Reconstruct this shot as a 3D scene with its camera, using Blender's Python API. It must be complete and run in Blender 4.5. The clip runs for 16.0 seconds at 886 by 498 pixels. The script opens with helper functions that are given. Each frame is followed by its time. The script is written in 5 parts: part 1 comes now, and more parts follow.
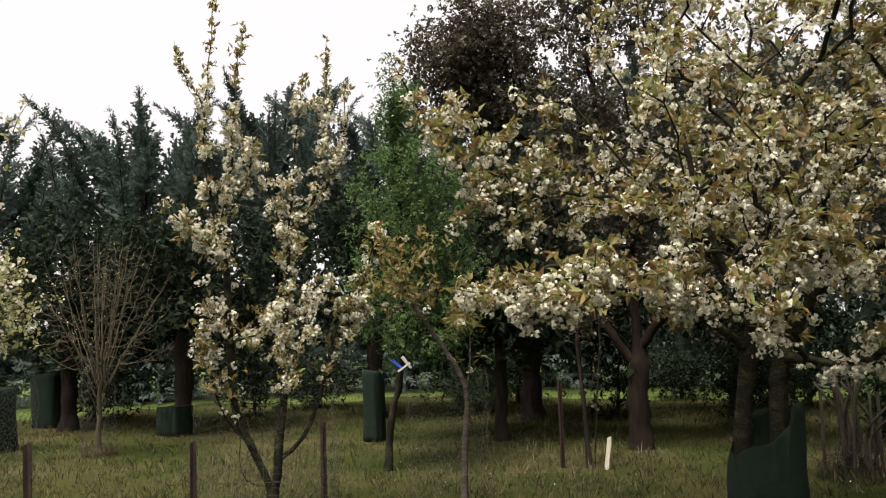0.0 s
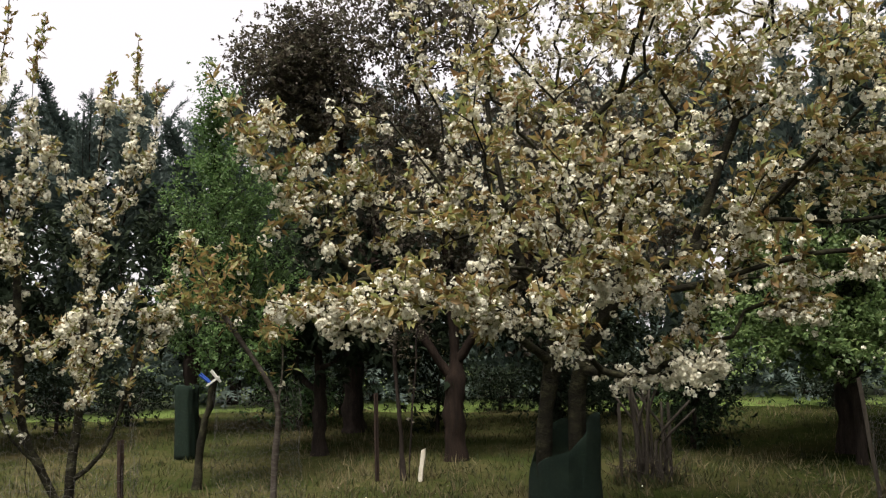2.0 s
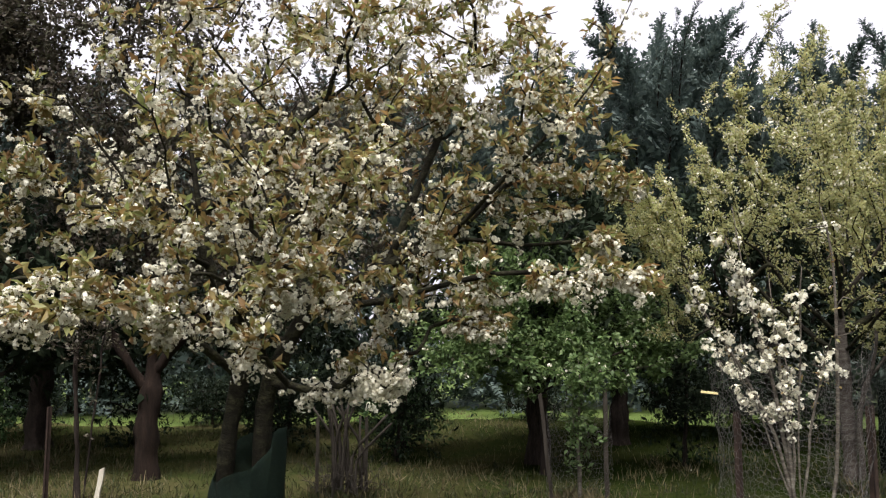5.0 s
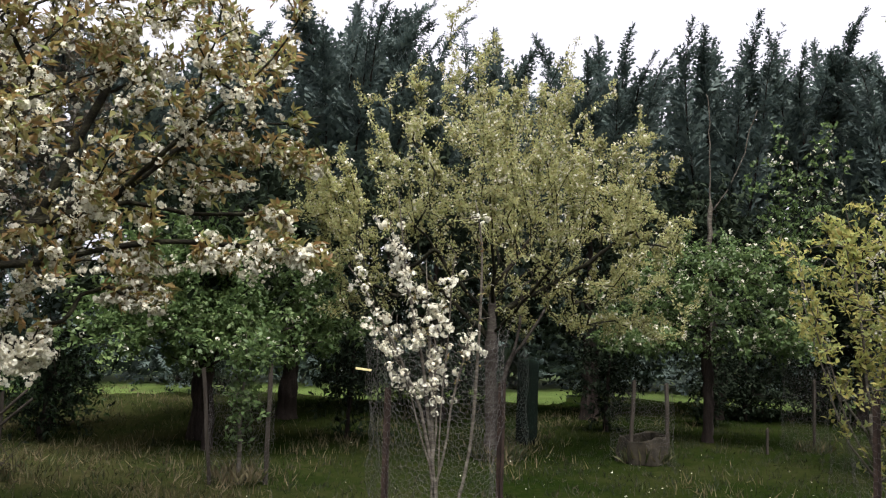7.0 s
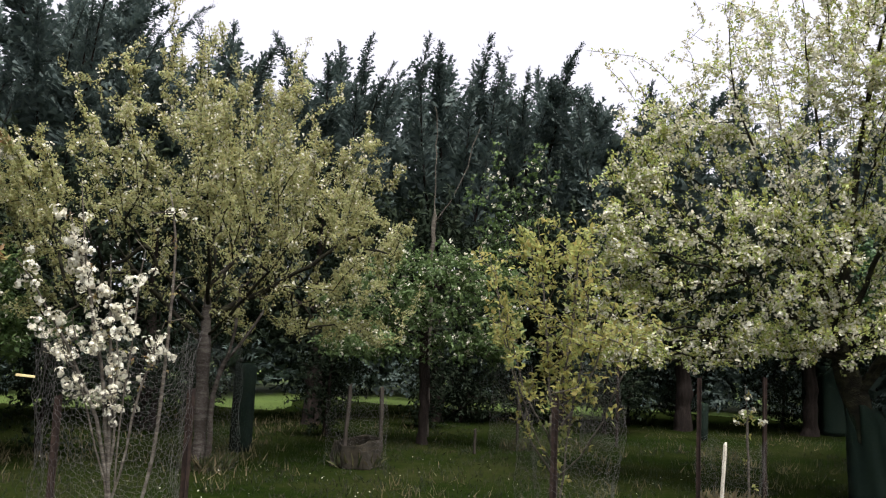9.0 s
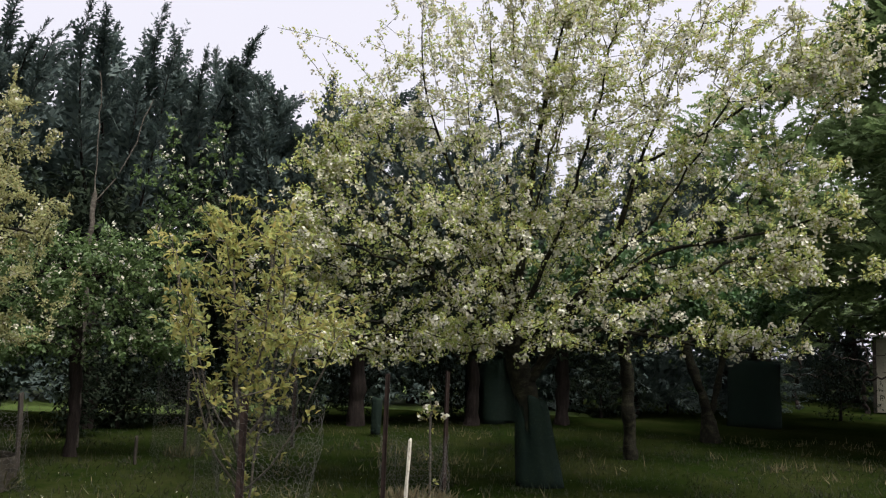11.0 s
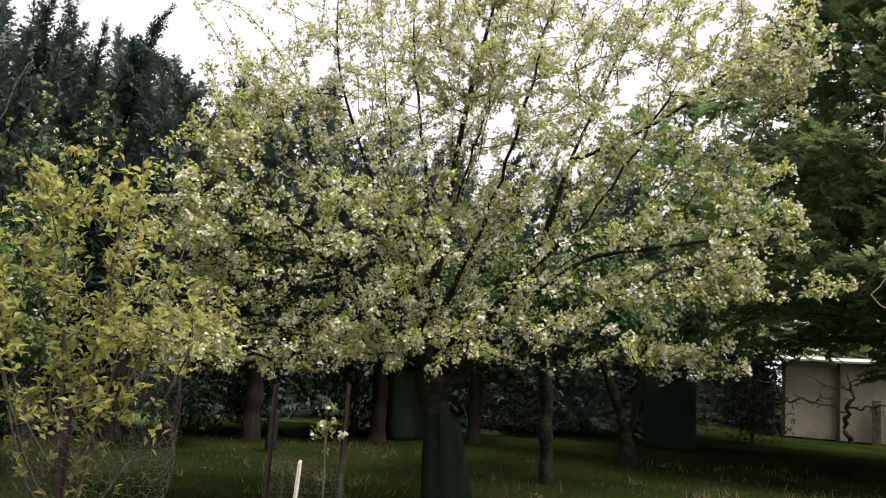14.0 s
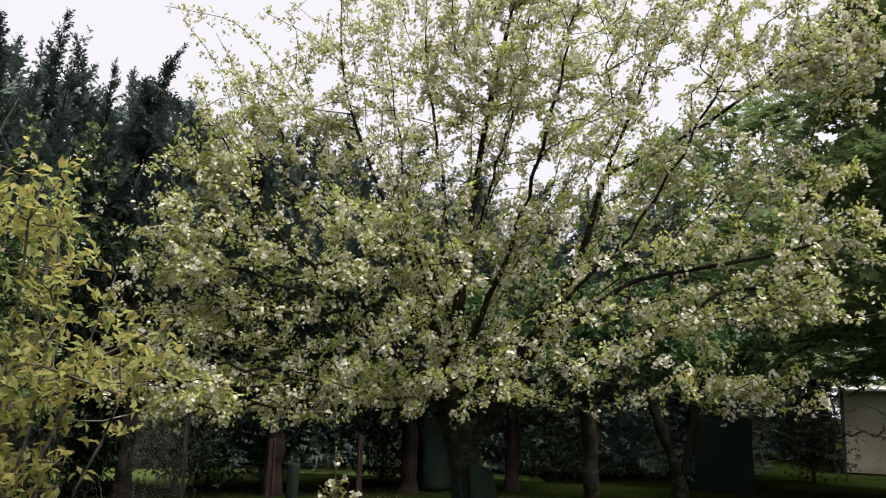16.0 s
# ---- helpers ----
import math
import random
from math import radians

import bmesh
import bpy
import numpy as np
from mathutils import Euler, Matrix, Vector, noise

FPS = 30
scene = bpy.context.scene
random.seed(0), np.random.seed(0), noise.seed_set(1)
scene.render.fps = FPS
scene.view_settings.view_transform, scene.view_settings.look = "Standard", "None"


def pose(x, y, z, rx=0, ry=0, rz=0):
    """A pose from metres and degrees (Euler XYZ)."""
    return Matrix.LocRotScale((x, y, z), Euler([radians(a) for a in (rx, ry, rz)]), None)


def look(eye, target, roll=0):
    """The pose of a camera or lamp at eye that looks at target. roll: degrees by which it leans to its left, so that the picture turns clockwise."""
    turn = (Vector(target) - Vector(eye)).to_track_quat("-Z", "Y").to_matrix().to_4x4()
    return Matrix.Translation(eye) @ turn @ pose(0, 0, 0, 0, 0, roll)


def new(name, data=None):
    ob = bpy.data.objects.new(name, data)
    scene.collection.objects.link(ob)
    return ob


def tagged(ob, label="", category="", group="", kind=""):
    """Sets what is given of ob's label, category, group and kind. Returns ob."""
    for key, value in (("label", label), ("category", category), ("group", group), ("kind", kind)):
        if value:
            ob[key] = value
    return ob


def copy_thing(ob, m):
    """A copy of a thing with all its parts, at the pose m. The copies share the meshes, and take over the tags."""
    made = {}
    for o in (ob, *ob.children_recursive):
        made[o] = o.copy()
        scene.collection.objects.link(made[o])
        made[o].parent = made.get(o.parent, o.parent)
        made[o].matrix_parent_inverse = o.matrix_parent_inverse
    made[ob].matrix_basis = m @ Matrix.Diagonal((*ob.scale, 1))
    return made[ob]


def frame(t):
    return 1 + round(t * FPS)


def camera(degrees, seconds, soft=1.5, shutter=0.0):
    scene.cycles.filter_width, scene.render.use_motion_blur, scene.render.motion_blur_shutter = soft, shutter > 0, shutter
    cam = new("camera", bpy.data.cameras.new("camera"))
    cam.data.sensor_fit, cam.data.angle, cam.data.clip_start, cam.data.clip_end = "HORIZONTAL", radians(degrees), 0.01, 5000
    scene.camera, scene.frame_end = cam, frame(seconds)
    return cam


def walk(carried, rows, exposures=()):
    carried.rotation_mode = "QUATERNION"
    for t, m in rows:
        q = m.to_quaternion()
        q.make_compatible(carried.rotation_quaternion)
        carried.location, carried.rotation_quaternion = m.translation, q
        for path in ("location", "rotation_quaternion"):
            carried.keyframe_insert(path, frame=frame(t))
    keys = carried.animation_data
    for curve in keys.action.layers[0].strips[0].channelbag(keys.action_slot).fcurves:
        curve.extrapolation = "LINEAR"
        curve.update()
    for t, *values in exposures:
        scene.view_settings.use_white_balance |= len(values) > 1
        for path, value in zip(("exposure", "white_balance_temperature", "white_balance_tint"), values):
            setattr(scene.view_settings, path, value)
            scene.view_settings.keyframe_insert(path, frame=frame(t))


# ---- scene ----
cam = camera(55.82, 16.0, soft=1.2)


def aim(x, y, z, yaw, pitch, roll):
    a, b = radians(yaw), radians(pitch)
    way = Vector((-math.sin(a) * math.cos(b), math.cos(a) * math.cos(b), math.sin(b)))
    eye = Vector((x, y, z))
    return look(eye, eye + way, roll)


# seconds, eye x y z, yaw to the left of +y, pitch, roll
ROWS = [
    (0.0, 0.000, 0.000, 1.558, 29.65, 5.19, -1.76),
    (0.5, 0.025, 0.008, 1.558, 26.72, 5.76, -1.34),
    (1.0, 0.053, 0.020, 1.555, 23.58, 5.91, -1.04),
    (1.5, 0.099, 0.042, 1.554, 20.90, 5.77, -1.18),
    (2.0, 0.145, 0.062, 1.544, 18.30, 5.84, -1.48),
    (2.5, 0.170, 0.076, 1.547, 16.01, 6.23, -1.53),
    (3.0, 0.193, 0.114, 1.542, 13.78, 6.45, -1.51),
    (5.5, 0.532, 0.348, 1.547, -4.30, 6.39, 0.09),
    (6.0, 0.560, 0.330, 1.554, -10.30, 6.37, 0.14),
    (6.5, 0.572, 0.322, 1.555, -15.78, 5.77, 1.08),
    (7.0, 0.593, 0.346, 1.552, -20.41, 5.03, 1.90),
    (7.5, 0.648, 0.362, 1.554, -25.80, 5.22, 2.13),
    (8.0, 0.723, 0.359, 1.556, -30.34, 5.58, 2.05),
    (8.5, 0.809, 0.344, 1.563, -33.79, 5.78, 2.20),
    (9.0, 0.882, 0.344, 1.564, -37.88, 5.95, 2.54),
    (9.5, 0.931, 0.418, 1.554, -43.85, 5.41, 2.41),
    (10.0, 1.002, 0.618, 1.549, -50.44, 5.29, 2.03),
    (12.5, 1.554, 1.104, 1.557, -66.80, 8.69, 3.26),
    (13.0, 1.674, 1.177, 1.543, -67.02, 8.62, 3.52),
    (13.5, 1.972, 1.242, 1.539, -66.89, 8.37, 3.70),
    (14.0, 2.185, 1.327, 1.532, -66.14, 7.68, 3.83),
    (14.5, 2.443, 1.438, 1.537, -65.42, 8.37, 3.29),
    (15.0, 2.678, 1.492, 1.536, -62.79, 9.44, 2.84),
    (15.5, 2.911, 1.553, 1.543, -62.08, 10.53, 2.55),
    (16.0, 3.111, 1.626, 1.554, -63.71, 10.39, 2.04),
]
EXPOSURES = [(0.0, 0.81, 6700, 12), (3.0, 0.85, 6400, 13), (5.5, 0.97, 6150, 15), (9.0, 0.87, 6050, 15), (9.5, 0.64, 6050, 15), (12.5, 0.65, 6300, 13),
             (14.0, 0.92, 6550, 12), (15.0, 0.93, 6350, 12), (15.5, 0.71, 6350, 12), (16.0, 0.69, 6350, 12)]
walk(cam, [(t, aim(*row)) for t, *row in ROWS], EXPOSURES)

# ---- light: bright overcast sky, soft high sun ----
SUN_ELEVATION, SUN_AZIMUTH = 69.0, 186.0
world = bpy.data.worlds.new("overcast_sky")
scene.world = world
world.use_nodes = True
wn, wl = world.node_tree.nodes, world.node_tree.links
sky = wn.new("ShaderNodeTexSky")
sky.sky_type, sky.sun_disc = "NISHITA", False
sky.sun_elevation, sky.sun_rotation = radians(SUN_ELEVATION), radians(SUN_AZIMUTH)
sky.air_density, sky.dust_density = 1.0, 6.0
grey = wn.new("ShaderNodeHueSaturation")
grey.inputs["Saturation"].default_value = 0.12
veil = wn.new("ShaderNodeMix")
veil.data_type = "RGBA"
veil.inputs[0].default_value = 0.75
veil.inputs[7].default_value = (7.85, 7.58, 7.82, 1.0)
wl.new(sky.outputs[0], grey.inputs["Color"])
wl.new(grey.outputs[0], veil.inputs[6])
wl.new(veil.outputs[2], wn["Background"].inputs["Color"])
wn["Background"].inputs["Strength"].default_value = 0.088
sun = new("sun", bpy.data.lights.new("sun", "SUN"))
sun.data.energy, sun.data.angle, sun.data.color = 4.7, radians(34), (1.0, 0.945, 0.85)
sun_way = Vector((math.sin(radians(SUN_AZIMUTH)) * math.cos(radians(SUN_ELEVATION)),
                  math.cos(radians(SUN_AZIMUTH)) * math.cos(radians(SUN_ELEVATION)), math.sin(radians(SUN_ELEVATION))))
sun.matrix_world = look(sun_way * 40, (0, 0, 0))

# ---- materials ----


def material(name, colours, rough=0.8, scale=8.0, fine=60.0, bump=0.3, depth=0.01, stretch=(1, 1, 1), metal=0.0):
    """Noise at two scales between the given colours, with a fine relief."""
    m = bpy.data.materials.new(name)
    m.use_nodes = True
    n, l = m.node_tree.nodes, m.node_tree.links
    p = n["Principled BSDF"]
    p.inputs["Roughness"].default_value, p.inputs["Metallic"].default_value = rough, metal
    p.inputs["Specular IOR Level"].default_value = 0.25
    co, mp = n.new("ShaderNodeTexCoord"), n.new("ShaderNodeMapping")
    mp.inputs["Scale"].default_value = stretch
    l.new(co.outputs["Object"], mp.inputs["Vector"])
    a, b = n.new("ShaderNodeTexNoise"), n.new("ShaderNodeTexNoise")
    a.inputs["Scale"].default_value, a.inputs["Detail"].default_value = scale, 6
    b.inputs["Scale"].default_value, b.inputs["Detail"].default_value = fine, 4
    l.new(mp.outputs[0], a.inputs["Vector"]), l.new(mp.outputs[0], b.inputs["Vector"])
    mix = n.new("ShaderNodeMath")
    mix.operation = "MULTIPLY_ADD"
    mix.inputs[1].default_value = 0.4
    l.new(b.outputs["Fac"], mix.inputs[0])
    sc = n.new("ShaderNodeMath")
    sc.operation = "MULTIPLY"
    sc.inputs[1].default_value = 0.6
    l.new(a.outputs["Fac"], sc.inputs[0]), l.new(sc.outputs[0], mix.inputs[2])
    ramp = n.new("ShaderNodeValToRGB")
    e = ramp.color_ramp.elements
    while len(e) < len(colours):
        e.new(0.5)
    for k, c in enumerate(colours):
        e[k].position, e[k].color = 0.32 + 0.36 * k / max(1, len(colours) - 1), (*c, 1)
    l.new(mix.outputs[0], ramp.inputs[0]), l.new(ramp.outputs[0], p.inputs["Base Color"])
    bp = n.new("ShaderNodeBump")
    bp.inputs["Strength"].default_value, bp.inputs["Distance"].default_value = bump, depth
    l.new(mix.outputs[0], bp.inputs["Height"]), l.new(bp.outputs[0], p.inputs["Normal"])
    return m


def leafy(name, colours, through_it=0.35, rough=0.55):
    """Leaves and petals: a colour for each piece, with light passing through."""
    m = bpy.data.materials.new(name)
    m.use_nodes = True
    n, l = m.node_tree.nodes, m.node_tree.links
    p, out = n["Principled BSDF"], n["Material Output"]
    p.inputs["Roughness"].default_value = rough
    p.inputs["Specular IOR Level"].default_value = 0.3
    geo, ramp = n.new("ShaderNodeNewGeometry"), n.new("ShaderNodeValToRGB")
    e = ramp.color_ramp.elements
    while len(e) < len(colours):
        e.new(0.5)
    for k, c in enumerate(colours):
        e[k].position, e[k].color = k / max(1, len(colours) - 1), (*c, 1)
    l.new(geo.outputs["Random Per Island"], ramp.inputs[0])
    co, no = n.new("ShaderNodeTexCoord"), n.new("ShaderNodeTexNoise")
    no.inputs["Scale"].default_value = 1.6
    l.new(co.outputs["Object"], no.inputs["Vector"])
    hs = n.new("ShaderNodeHueSaturation")
    rg = n.new("ShaderNodeMapRange")
    rg.inputs["From Min"].default_value, rg.inputs["From Max"].default_value = 0.3, 0.7
    rg.inputs["To Min"].default_value, rg.inputs["To Max"].default_value = 0.8, 1.2
    l.new(no.outputs["Fac"], rg.inputs[0]), l.new(rg.outputs[0], hs.inputs["Value"])
    l.new(ramp.outputs[0], hs.inputs["Color"])
    l.new(hs.outputs[0], p.inputs["Base Color"])
    tr, mx = n.new("ShaderNodeBsdfTranslucent"), n.new("ShaderNodeMixShader")
    l.new(hs.outputs[0], tr.inputs["Color"])
    mx.inputs[0].default_value = through_it
    l.new(p.outputs[0], mx.inputs[1]), l.new(tr.outputs[0], mx.inputs[2]), l.new(mx.outputs[0], out.inputs["Surface"])
    return m


BARK_CHERRY = material("cherry_bark", [(0.006, 0.005, 0.004), (0.014, 0.013, 0.008), (0.045, 0.045, 0.024)], 0.95, 9, 50, 1.0, 0.03, (1, 1, 1.6))
BARK_GREY = material("grey_lichen_bark", [(0.03, 0.025, 0.02), (0.08, 0.07, 0.055), (0.19, 0.175, 0.14)], 0.9, 10, 60, 0.6, 0.015, (1, 1, 3))
BARK_RED = material("red_brown_bark", [(0.007, 0.005, 0.004), (0.014, 0.0095, 0.007), (0.025, 0.0165, 0.012)], 0.95, 6, 40, 0.9, 0.03, (3, 3, 0.5))
BARK_BAND = material("banded_cherry_bark", [(0.022, 0.017, 0.014), (0.05, 0.042, 0.034), (0.115, 0.105, 0.09)], 0.75, 7, 45, 0.5, 0.006, (0.8, 0.8, 4))
STAKE_GREY = material("grey_weathered_stake", [(0.02, 0.017, 0.013), (0.04, 0.034, 0.027), (0.065, 0.058, 0.047)], 0.9, 8, 60, 0.4, 0.004, (4, 4, 0.6))
BARK_DARK = material("dark_conifer_bark", [(0.009, 0.007, 0.006), (0.022, 0.017, 0.014), (0.042, 0.033, 0.027)], 0.95, 6, 40, 0.9, 0.03, (3, 3, 0.5))
TWIG_BROWN = material("brown_twig_bark", [(0.035, 0.028, 0.018), (0.065, 0.054, 0.034), (0.10, 0.085, 0.055)], 0.9, 12, 70, 0.3, 0.005)
TWIG_PALE = material("pale_bare_twig_bark", [(0.12, 0.10, 0.075), (0.20, 0.17, 0.13), (0.28, 0.25, 0.2)], 0.9, 12, 70, 0.3, 0.005)
for bark in (BARK_CHERRY, BARK_RED, BARK_DARK, BARK_GREY, BARK_BAND, STAKE_GREY):
    bark.node_tree.nodes["Principled BSDF"].inputs["Specular IOR Level"].default_value = 0.12
PETAL = leafy("white_petals", [(0.54, 0.495, 0.37), (0.615, 0.59, 0.455), (0.67, 0.655, 0.53), (0.725, 0.715, 0.60)], 0.32, 0.6)
COPPER = leafy("coppery_young_leaves", [(0.19, 0.11, 0.045), (0.22, 0.165, 0.06), (0.225, 0.21, 0.075), (0.18, 0.22, 0.075)], 0.45)
YELLOWISH = leafy("yellow_green_young_leaves", [(0.29, 0.25, 0.11), (0.34, 0.33, 0.14), (0.33, 0.36, 0.15), (0.44, 0.44, 0.24)], 0.6)
PALEGREEN = leafy("pale_green_young_leaves", [(0.325, 0.285, 0.085), (0.36, 0.385, 0.11), (0.33, 0.41, 0.125), (0.42, 0.47, 0.18)], 0.5)
GOLDEN = leafy("golden_green_young_leaves", [(0.34, 0.285, 0.092), (0.32, 0.325, 0.098), (0.255, 0.305, 0.105)], 0.6)
EMERALD = leafy("emerald_leaves", [(0.046, 0.095, 0.028), (0.078, 0.142, 0.044), (0.12, 0.185, 0.062)], 0.45)
FRESH = leafy("fresh_green_leaves", [(0.055, 0.095, 0.030), (0.088, 0.143, 0.046), (0.142, 0.197, 0.068)], 0.4)
MIDGREEN = leafy("mid_green_leaves", [(0.025, 0.06, 0.018), (0.045, 0.095, 0.03), (0.07, 0.12, 0.04)], 0.3)
PURPLE = leafy("dark_purple_leaves", [(0.05, 0.040, 0.030), (0.068, 0.058, 0.040), (0.075, 0.078, 0.045)], 0.3)
CYPRESS = leafy("dark_cypress_sprays", [(0.044, 0.066, 0.060), (0.070, 0.099, 0.086), (0.10, 0.132, 0.11)], 0.2, 0.7)
# needles and leaves with the deep canopy shade put into their colour
SHADE_TONED = leafy("shade_toned_needles", [(0.010, 0.015, 0.009), (0.016, 0.024, 0.014), (0.026, 0.035, 0.020)], 0.2, 0.9)
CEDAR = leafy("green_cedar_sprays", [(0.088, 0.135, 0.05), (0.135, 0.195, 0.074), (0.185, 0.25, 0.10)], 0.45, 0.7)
SHADE_TONED.node_tree.nodes["Principled BSDF"].inputs["Specular IOR Level"].default_value = 0.05
# greener lawn grass, with the shade under the trees put into its colour
SHADE_TURF = leafy("shade_toned_lawn_blades", [(0.0095, 0.0155, 0.0045), (0.0148, 0.0215, 0.007), (0.0225, 0.027, 0.0095), (0.05, 0.042, 0.022)], 0.25, 0.8)
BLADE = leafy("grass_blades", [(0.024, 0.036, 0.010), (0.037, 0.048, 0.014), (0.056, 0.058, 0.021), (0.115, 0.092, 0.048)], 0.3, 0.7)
STRAW = leafy("dry_grass_blades", [(0.10, 0.082, 0.04), (0.15, 0.122, 0.066), (0.06, 0.07, 0.025)], 0.25, 0.8)
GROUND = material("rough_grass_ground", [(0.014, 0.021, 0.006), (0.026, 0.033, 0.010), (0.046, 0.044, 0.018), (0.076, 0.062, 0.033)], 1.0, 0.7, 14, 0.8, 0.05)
GROUND.node_tree.nodes["Principled BSDF"].inputs["Specular IOR Level"].default_value = 0.0
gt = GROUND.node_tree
# towards +x: greener lawn, and the trees' shade multiplied into the ground colour
where, axis, turf_shade, blend = (gt.nodes.new("ShaderNode" + k) for k in ("TexCoord", "SeparateXYZ", "MapRange", "Mix"))
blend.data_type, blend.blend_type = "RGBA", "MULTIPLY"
turf_shade.inputs["From Min"].default_value, turf_shade.inputs["From Max"].default_value = -2.0, 3.5
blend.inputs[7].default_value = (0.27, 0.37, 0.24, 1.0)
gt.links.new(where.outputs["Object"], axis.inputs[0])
gt.links.new(axis.outputs["X"], turf_shade.inputs[0])
gt.links.new(turf_shade.outputs[0], blend.inputs[0])
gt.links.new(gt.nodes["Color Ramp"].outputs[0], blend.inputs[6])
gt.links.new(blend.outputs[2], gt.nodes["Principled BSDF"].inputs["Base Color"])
# field grass with the open daylight put into its brighter colour
FIELD = material("fresh_field_grass_lit_tone", [(0.035, 0.06, 0.010), (0.06, 0.092, 0.017), (0.085, 0.115, 0.025)], 1.0, 0.9, 18, 0.8, 0.05)
WIRE = material("galvanised_wire", [(0.045, 0.042, 0.038), (0.08, 0.076, 0.07), (0.14, 0.135, 0.125)], 0.55, 9, 40, 0.1, 0.002, metal=0.3)
RUST = material("rusty_steel_picket", [(0.012, 0.008, 0.006), (0.024, 0.015, 0.011), (0.042, 0.027, 0.019)], 0.95, 12, 60, 0.4, 0.004)
CLOTH = material("dark_green_shade_cloth", [(0.003, 0.009, 0.006), (0.007, 0.017, 0.011), (0.016, 0.028, 0.015)], 0.95, 9, 110, 0.9, 0.015)
lace = CLOTH.node_tree
see, half = lace.nodes.new("ShaderNodeBsdfTransparent"), lace.nodes.new("ShaderNodeMixShader")
half.inputs[0].default_value = 0.2
lace.links.new(lace.nodes["Principled BSDF"].outputs[0], half.inputs[1])
lace.links.new(see.outputs[0], half.inputs[2])
lace.links.new(half.outputs[0], lace.nodes["Material Output"].inputs["Surface"])
# brown of the sheet that stands in for dark grass in a guard
GUARD_FILL = material("dark_brown_guard_fill", [(0.008, 0.007, 0.004), (0.018, 0.015, 0.009), (0.036, 0.030, 0.017)], 0.95, 9, 90, 0.8, 0.01, (1, 1, 2))
STAKE = material("weathered_pale_stake", [(0.34, 0.31, 0.24), (0.46, 0.43, 0.35), (0.56, 0.53, 0.45)], 0.85, 8, 60, 0.4, 0.004, (4, 4, 0.6))
POLY = material("milky_greenhouse_film", [(0.20, 0.185, 0.135), (0.31, 0.288, 0.22), (0.43, 0.405, 0.32)], 0.6, 1.2, 20, 0.5, 0.05)
ROOFING = material("pale_roof_sheet", [(0.27, 0.26, 0.25), (0.38, 0.37, 0.355), (0.48, 0.47, 0.45)], 0.6, 2, 30, 0.2, 0.01)
PEG_WHITE = material("white_peg_plastic", [(0.7, 0.69, 0.62), (0.78, 0.77, 0.7)], 0.5, 30, 90, 0.1, 0.001)
PEG_BLUE = material("blue_peg_plastic", [(0.02, 0.06, 0.3), (0.03, 0.09, 0.4)], 0.5, 30, 90, 0.1, 0.001)
PEG_YELLOW = material("straw_yellow_peg_plastic", [(0.55, 0.45, 0.2), (0.65, 0.55, 0.28)], 0.5, 30, 90, 0.1, 0.001)

# ---- mesh tools ----


def tri_mesh(name, verts, tris, smooth=False):
    me = bpy.data.meshes.new(name)
    verts, tris = np.asarray(verts, np.float32).reshape(-1, 3), np.asarray(tris, np.int32).reshape(-1, 3)
    me.vertices.add(len(verts))
    me.vertices.foreach_set("co", verts.ravel())
    me.loops.add(tris.size)
    me.loops.foreach_set("vertex_index", tris.ravel())
    me.polygons.add(len(tris))
    me.polygons.foreach_set("loop_start", np.arange(0, tris.size, 3, dtype=np.int32))
    if smooth:
        me.polygons.foreach_set("use_smooth", np.ones(len(tris), bool))
    me.update(calc_edges=True)
    return me


def thing(name, base, label, category, group=""):
    """An Empty at the base of a thing, which its parts hang under."""
    ob = new(name)
    ob.empty_display_size = 0.2
    ob.location = base
    return tagged(ob, label, category, group)


def part(name, mesh, mat, parent, label="", kind=""):
    """A mesh (or a bmesh) in the parent's own space, as one part of it."""
    if isinstance(mesh, bmesh.types.BMesh):
        bm, mesh = mesh, bpy.data.meshes.new(name)
        bm.to_mesh(mesh)
        bm.free()
    if mat:
        mesh.materials.append(mat)
    ob = new(name, mesh)
    ob.parent = parent
    return tagged(ob, label, kind=kind)


def unit(v):
    v = np.asarray(v, float)
    return v / np.maximum(np.linalg.norm(v, axis=-1, keepdims=True), 1e-9)


